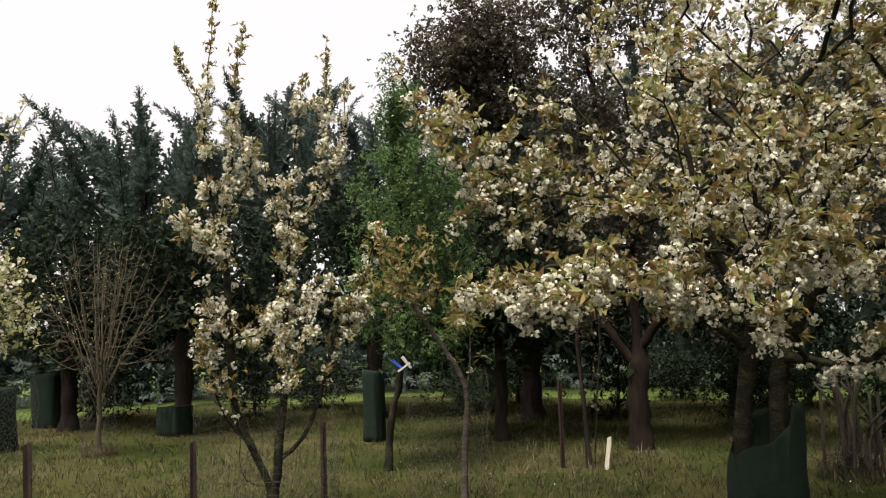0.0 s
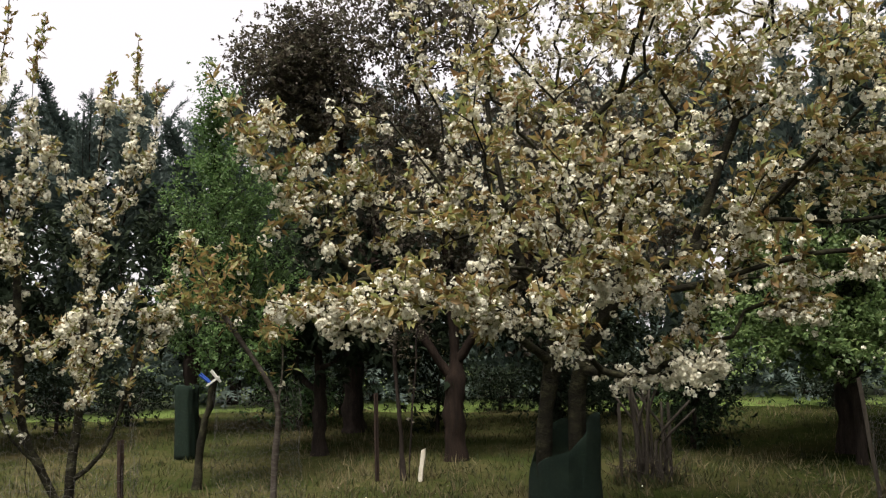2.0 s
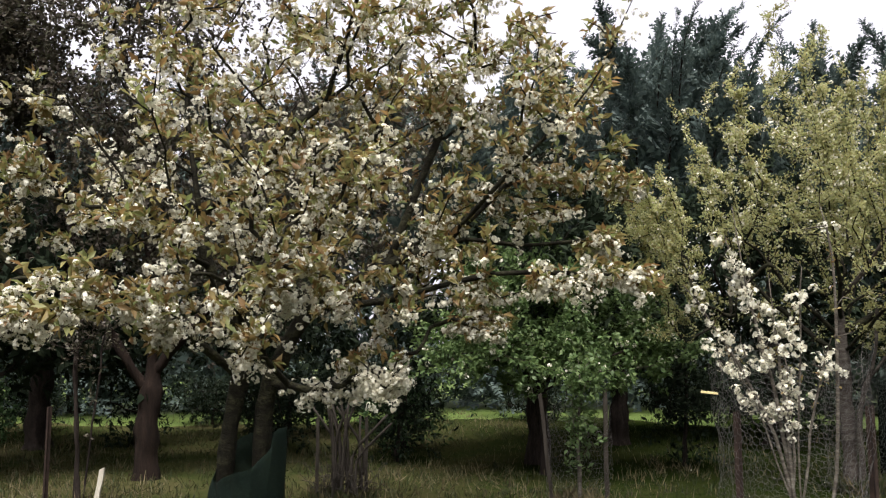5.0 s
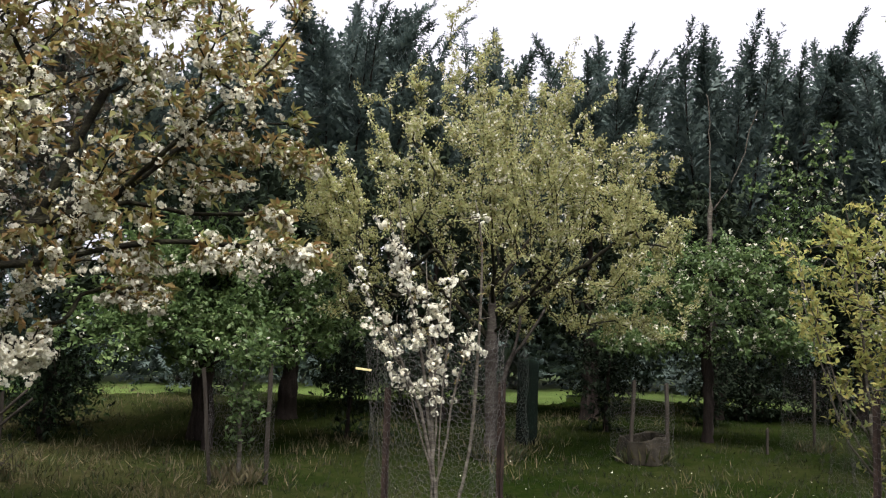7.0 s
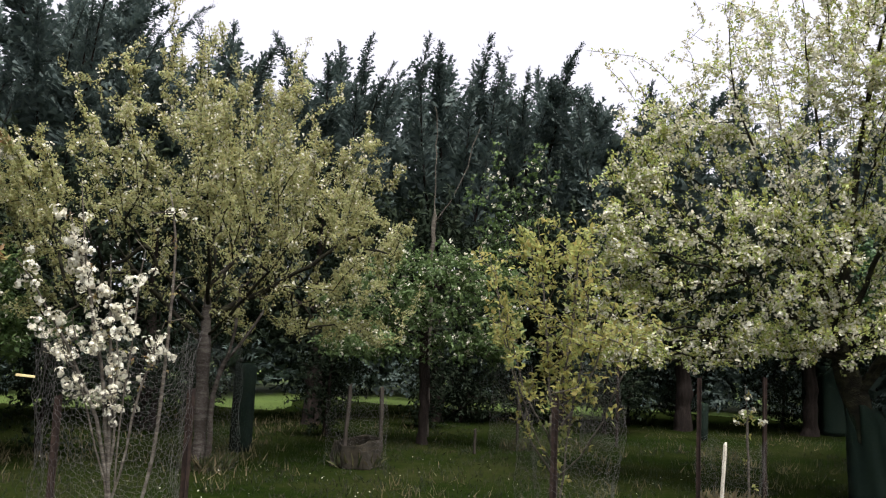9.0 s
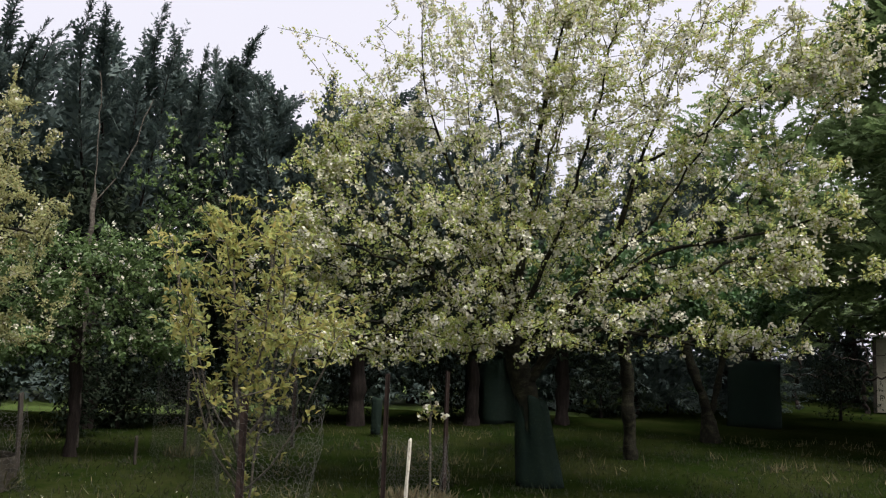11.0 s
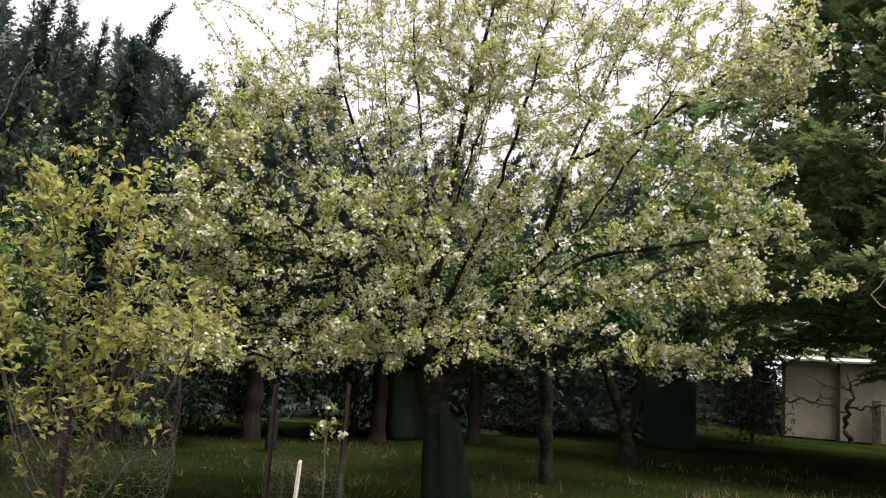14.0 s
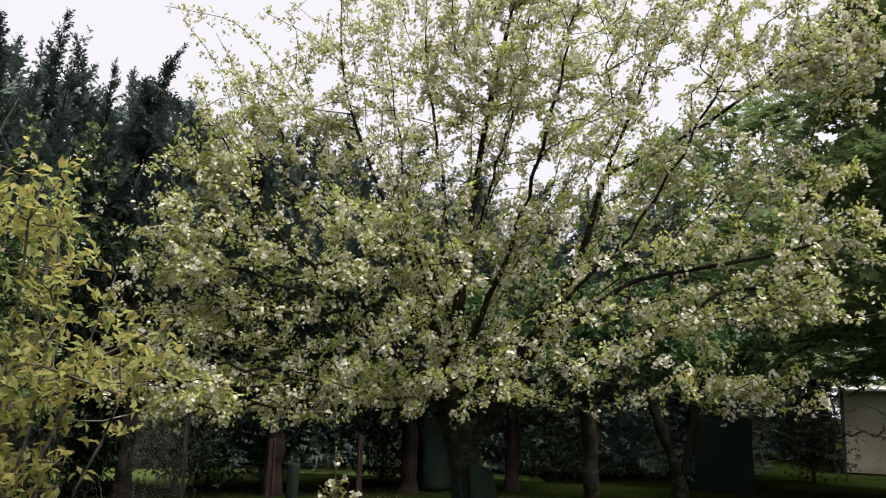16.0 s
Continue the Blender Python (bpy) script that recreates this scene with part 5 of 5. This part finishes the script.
def right_evergreens():
    """The tall green trees that close the row beside the greenhouse."""
    for k, (x, y, h, r, tips) in enumerate(((19.6, -1.4, 11.5, 5.1, 900), (24.5, 4.4, 9.2, 3.8, 320), (36.0, 3.0, 9.0, 4.0, 260))):
        rng = np.random.default_rng(340 + k)
        base = np.array([x, y, 0.0])
        ob = thing("evergreen_tree", base, "broad mid-green evergreen tree with layered drooping sprays", "tree")
        g = Growth(rng)
        g.add_line([(x, y, -0.05), (x, y, h * 0.3), (x + 0.1, y, h * 0.6), (x, y, h * 0.95)])
        tip = in_blobs(rng, [(x, y, h * 0.36, r * 1.1, r * 1.1, h * 0.17, 3.5), (x, y, h * 0.62, r * 0.9, r * 0.9, h * 0.2, 3), (x, y, h * 0.85, r * 0.6, r * 0.6, h * 0.16, 1.5), (x, y - 0.6, h * 0.19, r * 0.85, r * 0.85, h * 0.055, 0.3 if k == 0 else 0.01)], tips, 0.4)
        g.reach(tip, low=h * 0.16, thrift=0.25, wander=0.06, lift=0.06, step=0.3)
        g.finish(0.22, 0.006)
        wood(ob, base, g, BARK_DARK, 0.05)
        at = on_twigs(g, rng, 29000 if k == 0 else 5200, 0.03, h * 0.11)
        n = len(at)
        out = unit((g.nodes[at] - base) * [1, 1, 0.0])
        part("crown", scatter("crown", LACE, g.nodes[at] - base + rng.normal(0, 0.19, (n, 3)) * [1, 1, 0.8], out + 0.5 * g.way[at] + rng.normal(0, 0.4, (n, 3)) - [0, 0, 0.15],
                              rng.normal(0, 0.55, (n, 3)) + [0, 0, 1], rng.uniform(0.26, 0.5, n), 1.1), CEDAR, ob, kind="stuff")


def dark_bushes():
    """Low evergreen bushes and suckers before the windbreak; most have its deep shade put into their colour."""
    spots = [(-0.3, 12.9, 0.7, 1.1), (-1.9, 12.2, 0.8, 1.3), (-6.8, 13.0, 0.8, 1.2), (-13.2, 10.2, 0.8, 1.3),
             (-15.0, 8.2, 0.9, 1.4), (11.0, 12.6, 0.9, 1.4), (14.6, 11.6, 0.9, 1.4), (17.0, 9.6, 0.9, 1.5), (20.5, 7.4, 1.1, 1.7), (3.4, 11.3, 0.62, 2.2), (7.4, 11.4, 0.45, 2.2), (-0.3, 11.6, 0.65, 1.7), (9.5, 11.7, 0.45, 1.9), (-2.3, 12.9, 0.8, 1.9), (12.6, 12.4, 0.9, 2.0), (5.2, 12.6, 0.8, 2.0), (15.6, 11.0, 0.9, 2.0), (-4.3, 13.0, 0.8, 1.9), (25.0, 2.6, 0.9, 1.9), (23.5, 6.6, 1.2, 1.8),
             (-11.0, 12.0, 0.9, 1.4), (-10.5, 13.2, 0.8, 1.1), (-7.6, 13.8, 0.8, 1.6), (-6.9, 14.9, 0.9, 1.4), (-4.2, 16.6, 0.8, 1.1), (-1.8, 15.9, 0.8, 1.6), (-0.8, 16.6, 0.9, 1.4), (2.0, 17.2, 0.8, 1.1), (4.5, 15.6, 0.8, 1.6), (5.6, 15.9, 0.9, 1.4), (7.0, 16.0, 0.8, 1.1), (8.8, 13.7, 0.8, 1.6), (11.2, 12.8, 0.9, 1.4), (12.5, 12.3, 0.8, 1.1), (12.6, 10.5, 0.8, 1.6)]
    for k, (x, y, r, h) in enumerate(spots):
        leafy_tree("evergreen_bush", "dark evergreen bush, mostly with shade put into its leaf colour", "bush", 500 + k, (x, y, 0), [(x, y, -0.05), (x, y, 0.2), (x + 0.05, y, 0.5 * h), (x, y, 0.9 * h)],
                   [(x, y, h * 0.5, r, r, h * 0.5, 1)], 80, 2400, MIDGREEN if k in (0, 2, 19) else SHADE_TONED, (0.06, 0.12), 0.03, BARK_DARK, 0.12, width=0.36, spread=0.15, group="dark bushes")


def bare_trees():
    leafy_tree("bare_tree", "bare grey-twigged young tree in a wire guard", "tree", 401, (-9.49, 7.4, 0),
               [(-9.49, 7.4, -0.05), (-9.49, 7.4, 0.6), (-9.47, 7.42, 1.2), (-9.45, 7.44, 2.2), (-9.4, 7.5, 2.9)],
               [(-9.45, 7.45, 1.9, 1.0, 0.9, 0.7, 3), (-9.4, 7.5, 2.5, 0.7, 0.6, 0.4, 1.5), (-9.45, 7.45, 1.35, 1.15, 1.0, 0.3, 1)], 750, 300, YELLOWISH, (0.015, 0.028), 0.035, TWIG_BROWN, 0.5, lift=-0.06, thrift=0.1, wander=0.02, limb=0.03,
               extra=[[(-9.48, 7.4, 0.5 + 0.02 * k), (-9.48 + 0.45 * (0.4 + 0.6 * (k % 3) / 2) * math.cos(2.4 * k), 7.4 + 0.45 * (0.4 + 0.6 * (k % 3) / 2) * math.sin(2.4 * k), 1.3 + 0.02 * k),
                       (-9.47 + 1.0 * (0.4 + 0.6 * (k % 3) / 2) * math.cos(2.4 * k), 7.42 + 1.0 * (0.4 + 0.6 * (k % 3) / 2) * math.sin(2.4 * k), 2.6 - 0.2 * (k % 3) + 0.02 * k)] for k in range(26)])
    leafy_tree("apple_tree", "apple tree with pale yellow-green leaves and a few white flowers", "apple tree", 402, (-5.75, 3.15, 0),
               [(-5.75, 3.15, -0.05), (-5.72, 3.15, 0.7), (-5.65, 3.2, 1.4), (-5.5, 3.25, 2.2)],
               [(-5.55, 3.15, 1.8, 0.7, 0.6, 0.4, 3), (-5.45, 3.1, 2.15, 0.4, 0.45, 0.25, 0.8)], 130, 3600, YELLOWISH, (0.025, 0.045), 0.06, BARK_GREY, 1.1, clumps=150,
               extra=([(-5.6, 3.2, 1.8), (-5.3, 3.25, 2.3), (-5.05, 3.25, 2.8), (-4.98, 3.33, 3.16)],))
    leafy_tree("forked_sapling", "pale banded sapling that forks below the apple crown", "sapling", 405, (4.71, 9.3, 0),
               [(4.71, 9.3, -0.05), (4.70, 9.3, 0.5), (4.72, 9.28, 0.95), (4.84, 9.2, 1.4), (4.92, 9.22, 2.0)],
               [(5.1, 9.1, 2.1, 0.4, 0.3, 0.3, 1)], 18, 120, YELLOWISH, (0.03, 0.05), 0.03, BARK_BAND, 1.3,
               extra=([(4.78, 9.25, 1.15), (5.05, 9.08, 1.6), (5.25, 9.0, 2.0)],), limb=0.008)
    leafy_tree("young_plum", "thin twin-stemmed young plum with sparse dark purple leaves", "sapling", 407, (-3.12, 8.42, 0),
               [(-3.12, 8.42, -0.05), (-3.14, 8.42, 0.5), (-3.18, 8.42, 1.1), (-3.20, 8.42, 2.0)],
               [(-3.12, 8.42, 1.7, 0.45, 0.4, 0.35, 1)], 60, 700, PURPLE, (0.035, 0.06), 0.026, BARK_DARK, 0.9, limb=0.012,
               extra=([(-3.06, 8.42, 0.05), (-3.02, 8.42, 0.6), (-2.95, 8.42, 1.3), (-2.90, 8.42, 1.9)],))
    leafy_tree("young_sapling", "tiny sapling with a few leaves and white flowers beside a picket", "sapling", 406, (8.55, 5.12, 0),
               [(8.55, 5.12, -0.05), (8.56, 5.12, 0.5), (8.52, 5.14, 1.2)], [(8.54, 5.13, 0.95, 0.12, 0.12, 0.25, 1)], 14, 60, GOLDEN, (0.04, 0.07), 0.012, BARK_GREY, 0.3, clumps=7, flower=0.02)
    rng = np.random.default_rng(404)
    ob = thing("dead_sapling", (8.82, 10.78, 0), "slender leafless forked tree standing against the dark conifers", "tree")
    base = np.array([8.82, 10.78, 0])
    g = Growth(rng)
    g.add_line([(8.82, 10.78, -0.05), (8.81, 10.79, 1.3), (8.8, 10.8, 2.45), (8.81, 10.79, 3.38), (8.78, 10.8, 4.85), (8.74, 10.8, 5.2)], jitter=0.01)
    g.add_line([(8.81, 10.79, 3.33), (9.1, 10.54, 3.98), (9.32, 10.35, 4.92)], jitter=0.01)
    g.finish(0.035, 0.008)
    wood(ob, base, g, BARK_GREY, 0.005)
    ob = thing("coppiced_tree", (-0.67, 8.85, 0), "cluster of bare pale coppiced stems over a heap of twigs", "tree")
    base = np.array([-0.67, 8.85, 0])
    for k in range(13):
        a = rng.uniform(0, 6.28)
        r = rng.uniform(0.05, 0.24)
        x, y = base[0] + math.cos(a) * r, base[1] + math.sin(a) * r * 0.7
        h = rng.uniform(0.7, 1.25)
        p = curve_through([(x, y, -0.03), (x + 0.06 * rng.normal(), y, h * 0.5), (x + 0.13 * rng.normal(), y + 0.05 * rng.normal(), h)])
        part("stem", tubes("stem", [(p - base, np.linspace(0.02, 0.011, len(p)))], 7), STAKE_GREY, ob)
    heap = []
    for k in range(150):
        x, y = rng.normal(0, 0.16), rng.normal(0, 0.13)
        q = np.array([x, y, rng.uniform(0, 0.28)])
        d = unit(rng.normal(0, 1, 3) + [0, 0, 0.8]) * rng.uniform(0.1, 0.4)
        heap.append((np.array([q, q + d * 0.5 + rng.normal(0, 0.02, 3), np.maximum(q + d, [-9, -9, 0.01])]), np.array([0.004, 0.003, 0.0015])))
    part("brushwood", tubes("brushwood", heap, 4), STAKE_GREY, ob, "tangled heap of pale dry twigs", kind="stuff")


def magnolia():
    rng = np.random.default_rng(403)
    base = np.array([8.38, 0.11, 0])
    ob = thing("magnolia", base, "bare magnolia with pale upcurved branches and furry white buds", "tree")
    g = Growth(rng)
    g.add_line([(8.38, 0.11, -0.05), (8.38, 0.11, 0.6), (8.38, 0.12, 1.86), (8.39, 0.18, 2.18)])
    g.add_line([(8.38, 0.12, 1.86), (8.41, 0.36, 1.86), (8.43, 0.58, 1.98), (8.45, 0.76, 1.98)])
    g.add_line([(8.39, 0.18, 2.18), (8.42, 0.42, 2.34), (8.44, 0.60, 2.72)])
    g.add_line([(8.39, 0.18, 2.18), (8.42, 0.38, 2.76), (8.43, 0.52, 3.11)])
    tips = np.array([(8.35, 0.80, 3.52), (8.39, 0.58, 3.37), (8.47, 0.85, 3.34), (8.53, 0.92, 3.16), (8.58, 0.73, 3.12), (8.33, 0.56, 3.13), (8.41, 0.79, 2.95), (8.46, 0.63, 2.91), (8.53, 0.76, 2.81), (8.58, 0.71, 2.64), (8.34, 0.75, 2.41), (8.41, 0.84, 2.31), (8.46, 0.67, 2.47), (8.52, 0.59, 2.34), (8.59, 0.88, 1.99), (8.35, 0.95, 2.16)])
    g.reach(np.vstack([tips, tips[rng.integers(0, len(tips), 40)] + rng.normal(0, 0.13, (40, 3)) - [0, 0.1, 0]]), low=1.0, thrift=0.05, wander=0.03, lift=-0.12, step=0.1)
    ends = np.setdiff1d(np.arange(len(g.pos)), g.par)
    g.finish(0.032, 0.0032)
    wood(ob, base, g, TWIG_PALE, 0.008)
    more = np.concatenate([ends, rng.choice(np.where(g.radius < 0.007)[0], 34)])
    n = len(more)
    part("buds", scatter("buds", BUD, g.nodes[more] - base, g.way[more] + rng.normal(0, 0.35, (n, 3)) + [0, 0, 0.6], rng.normal(size=(n, 3)), rng.uniform(0.035, 0.06, n)), PETAL, ob, "furry white buds", kind="stuff")
    leaves(ob, base, g, rng, 24, GOLDEN, (0.06, 0.09), 0.006, 1.2, 0.02, 0.4, 0.0)


magnolia()
wide_cherry()
upright_cherry()
small_cherry()
copper_sapling()
green_trees()
upright_apple()
golden_sapling()
great_cherry()
back_trees()
right_evergreens()
dark_bushes()
bare_trees()

# ---- guards, pickets, stakes and cloth ----
cloth_wrap("shade_cloth", (-1.1, 6.78, 0), 0.28, 0.82, "dark green shade cloth sagging round the cherry trunk", 3, ragged=0.09, fold=1.15, taper=0.12, dip=0.3, dip_way=3.6)
cloth_wrap("shade_cloth", (10.36, 4.70, 0), 0.27, 1.0, "dark green shade cloth wrapped round the great cherry trunk", 4, taper=0.36, ragged=0.06, lean=(-0.1, 0.08))
# added sheet in place of the dark grassy mound inside the guard
cloth_wrap("shade_cloth", (6.35, 8.85, 0), 0.31, 0.3, "low dark brown sheet added as the grass-filled foot of a netting guard", 12, ragged=0.1, taper=0.16, mat=GUARD_FILL)
for x, y, r, h, sq in ((-13.3, 9.4, 0.24, 0.95, 0.6), (-10.3, 9.45, 0.22, 0.42, 0.6), (-6.7, 9.7, 0.13, 0.95, 0.5), (-11.3, 7.1, 0.26, 0.85, 0.6),
                       (21.4, 4.1, 0.5, 1.45, 0.8), (17.2, 8.7, 0.42, 1.35, 0.8), (5.6, 10.4, 0.12, 1.1, 0.5), (23.0, 9.3, 0.45, 1.0, 0.8), (13.4, 9.0, 0.08, 0.62, 0.2)):
    cloth_wrap("shade_cloth", (x, y, 0), r, h, "dark green shade cloth stretched round stakes as a tree guard", int(abs(x * 10)), square=sq, ragged=0.02)
picket((-4.78, 4.55, 0), 0.76, "rusty star picket at a corner of the cherry cage", 0.4)
picket((-4.19, 5.35, 0), 0.82, "rusty star picket at a corner of the cherry cage", 1.1)
picket((-4.55, 3.09, 0), 0.95, "rusty star picket holding netting beside the apple tree", 0.2, (-0.03, 0))
picket((2.12, 5.32, 0), 1.15, "rusty star picket in the sapling's netting ring", 0.8)
picket((2.77, 5.07, 0), 1.2, "rusty star picket in the sapling's netting ring", 0.3)
picket((5.07, 4.4, 0), 1.2, "rusty star picket beside the golden sapling", 0.5)
picket((7.8, 5.16, 0), 1.28, "rusty red star picket in the open grass", 0.1)
picket((8.75, 5.06, 0), 1.3, "rusty red star picket in the open grass", 1.3)
picket((-3.37, 8.30, 0), 0.95, "thin rusty star picket near the pale stake", 0.7)
wooden_stake((-2.93, 8.4, 0), 0.36, 0.045, "short pale wooden stake leaning in the grass", (0.12, 0.05))
wooden_stake((7.95, 5.02, 0), 0.66, 0.03, "short pale wooden stake leaning in the grass", (0.25, 0.1))
wooden_stake((-0.92, 8.9, 0), 0.8, 0.03, "thin weathered stake beside the coppiced stems", (0, 0), STAKE_GREY)
wooden_stake((-0.43, 8.93, 0), 0.8, 0.03, "thin weathered stake beside the coppiced stems", (0, 0), STAKE_GREY)
wooden_stake((6.1, 8.75, 0), 0.95, 0.04, "grey stake holding a netting guard", (0.08, 0.05), STAKE_GREY)
wooden_stake((6.6, 8.72, 0), 0.92, 0.04, "grey stake holding a netting guard", (0.0, 0.05), STAKE_GREY)
wooden_stake((8.28, 8.98, 0), 0.35, 0.03, "grey stake standing in the grass", (0, 0), STAKE_GREY)
wooden_stake((9.26, 9.2, 0), 0.95, 0.035, "grey stake standing in the grass", (0, 0), STAKE_GREY)
wooden_stake((1.4, 8.62, 0), 1.05, 0.035, "grey stake of the leafy sapling's guard", (-0.1, 0), STAKE_GREY)
wooden_stake((1.92, 8.58, 0), 1.1, 0.04, "grey stake of the leafy sapling's guard", (0, 0), STAKE_GREY)
ring_guard("tree_guard", (-9.49, 7.4, 0), 0.24, 1.25, "narrow wire netting guard round the bare tree", 0.065, 1)
fence_wire(ring_guard("tree_guard", (-4.7, 5.3, 0), 0.55, 1.15, "wide wire netting cage round the upright cherry", 0.08, 2, thick=0.0007), 0.56, 0.62)
ring_guard("tree_guard", (-3.75, 6.6, 0), 0.33, 1.15, "loose netting ring pegged beside the sapling", 0.06, 3)
ring_guard("tree_guard", (-5.55, 3.45, 0), 0.25, 1.3, "netting ring standing under the apple tree", 0.04, 4)
ring_guard("tree_guard", (2.42, 5.2, 0), 0.39, 1.5, "tall crumpled netting ring round the small cherry", 0.045, 5, 0.12, lean=(-0.03, 0.02), flare=0.2, thick=0.0009)
ring_guard("tree_guard", (4.74, 9.45, 0), 0.3, 1.4, "netting sleeve round the apple trunk", 0.06, 6)
ring_guard("tree_guard", (6.35, 8.85, 0), 0.32, 0.85, "netting guard with long grass inside", 0.06, 7, 0.2)
ring_guard("tree_guard", (9.15, 9.25, 0), 0.3, 1.2, "tall shaded netting sleeve on a grey stake", 0.06, 14, 0.15)
ring_guard("tree_guard", (1.66, 8.62, 0), 0.27, 0.9, "netting guard round the leafy sapling", 0.06, 8)
ring_guard("tree_guard", (5.25, 4.45, 0), 0.36, 1.2, "crumpled netting ring round the golden sapling", 0.05, 9, 0.25)
ring_guard("tree_guard", (10.6, 8.85, 0), 0.3, 1.3, "tall netting sleeve in the shade behind the golden sapling", 0.05, 11, 0.1)
picket((10.95, 8.8, 0), 1.3, "rusty star picket beside a netting sleeve", 0.2)
ring_guard("tree_guard", (8.35, 5.15, 0), 0.35, 0.7, "low netting ring between the pickets", 0.05, 10, 0.2)
peg((-3.98, 6.28, 1.24), (0.3, 0.9, 0.5), PEG_WHITE, "white plastic clothes peg clipped on the netting", 0.13)
peg((-4.0, 6.27, 1.2), (0.1, -0.6, 0.4), PEG_WHITE, "white plastic clothes peg clipped on the netting", 0.13)
peg((-4.06, 6.25, 1.22), (0.5, 0.7, 0.3), PEG_BLUE, "blue plastic clothes peg clipped on the netting", 0.13)
peg((1.88, 5.05, 1.27), (0, 0.1, -0.35), PEG_YELLOW, "straw-yellow clothes peg clipped on the netting", 0.09)

# ---- greenhouse ----


def box(bm, lo, hi):
    c, s = [(a + b) / 2 for a, b in zip(lo, hi)], [b - a for a, b in zip(lo, hi)]
    bmesh.ops.create_cube(bm, size=1, matrix=Matrix.Translation(c) @ Matrix.Diagonal((*s, 1)))


def greenhouse():
    ob = thing("greenhouse", (30, -3.5, 0), "low greenhouse with milky plastic walls and a pale roof edge", "greenhouse")
    for k in range(9):
        bm = bmesh.new()
        box(bm, (0, -8 + 1.5 * k, 0.02), (0.05, -8 + 1.5 * k + 1.46, 2.25))
        part("wall_panel", bm, POLY, ob)
    for k in range(10):
        bm = bmesh.new()
        box(bm, (-0.12, -8.05 + 1.5 * k, 0), (-0.02, -7.95 + 1.5 * k, 2.3))
        part("post", bm, STAKE_GREY, ob)
    bm = bmesh.new()
    bmesh.ops.create_grid(bm, x_segments=6, y_segments=40, size=1)
    for v in bm.verts:
        x, y = v.co.x, v.co.y
        v.co = Vector((1.9 + 2.2 * x, -1.25 + 7 * y, 2.34 + 0.12 * (x + 1) + 0.012 * math.sin(y * 90)))
    roof = part("roof", bm, ROOFING, ob)
    s = roof.modifiers.new("thickness", "SOLIDIFY")
    s.thickness = 0.06
    bm = bmesh.new()
    box(bm, (-0.35, 2.9, 0), (-0.15, 3.12, 1.25))
    part("short_post", bm, BARK_GREY, ob)
    bm = bmesh.new()
    box(bm, (4.0, -8, 0), (4.05, 5.5, 2.6))
    box(bm, (0.05, 5.5, 0), (4.05, 5.55, 2.3))
    box(bm, (0.05, -8.05, 0), (4.05, -8.0, 2.3))
    part("back_wall", bm, POLY, ob)


def espalier(y, seed):
    """A bare vine trained along the greenhouse wall."""
    rng = np.random.default_rng(seed)
    base = np.array([29.5, y, 0.0])
    ob = thing("bare_vine", base, "bare dark vine with crooked branches against the greenhouse wall", "vine", "bare vines")
    g = Growth(rng)
    g.add_line([(29.5, y, -0.05), (29.5, y + 0.1, 0.7), (29.45, y - 0.05, 1.5), (29.45, y + 0.15, 2.3)], jitter=0.04)
    for z, w in ((0.9, 1.5), (1.0, -1.6), (1.5, 1.0), (1.7, -0.9)):
        g.add_line([(29.5, y + 0.03, z), (29.45, y + 0.5 * w, z + 0.12), (29.4, y + w, z + 0.1 + 0.3 * rng.random())], jitter=0.05)
    tips = np.array(g.pos)
    tips = tips[tips[:, 2] > 0.6]
    g.reach(tips[rng.choice(len(tips), 26)] + rng.normal(0, 0.22, (26, 3)) * [0.4, 1, 1], low=0.5, thrift=0.05, wander=0.05)
    g.finish(0.06, 0.012)
    wood(ob, base, g, BARK_DARK, 0.02)


greenhouse()
for k, y in enumerate((4.1, 2.2, 0.2, -2.0)):
    espalier(y, 700 + k)


# ---- rank grass in the guards ----


def rank_grass(base, radius, height, n, label, seed):
    rng = np.random.default_rng(seed)
    blade = (np.array([[0, 0.5, 0], [0, -0.5, 0], [0.6, 0.3, 0.1], [1, 0, 0.35]]), np.array([[0, 1, 2], [1, 3, 2]]))
    a, r = rng.uniform(0, 6.28, n), radius * np.sqrt(rng.random(n))
    pos = np.stack([np.cos(a) * r, np.sin(a) * r, 0 * a - 0.01], 1)
    ob = thing("grass_tuft", base, label, "grass", "grass tufts in guards")
    part("blade_mass", scatter("blade_mass", blade, pos, rng.normal(0, 0.3, (n, 3)) + [0, 0, 1], rng.normal(size=(n, 3)), rng.uniform(0.4, 1.0, n) * height * 0.55, 0.03), STRAW if seed % 2 else BLADE, ob, kind="stuff")


for k, (x, y, r, h, n) in enumerate(((6.35, 8.85, 0.3, 0.45, 900), (1.66, 8.62, 0.25, 0.35, 300), (-0.67, 8.85, 0.35, 0.3, 500), (-9.49, 7.4, 0.25, 0.3, 400), (4.74, 9.45, 0.3, 0.4, 600),
                                     (2.42, 5.2, 0.4, 0.35, 600), (5.2, 4.48, 0.35, 0.4, 600), (-4.7, 5.35, 0.5, 0.3, 700), (9.26, 9.2, 0.25, 0.35, 300), (8.3, 5.1, 0.35, 0.4, 500))):
    rank_grass((x, y, 0), r, h, n, "long uncut grass standing round a stem", 60 + k)
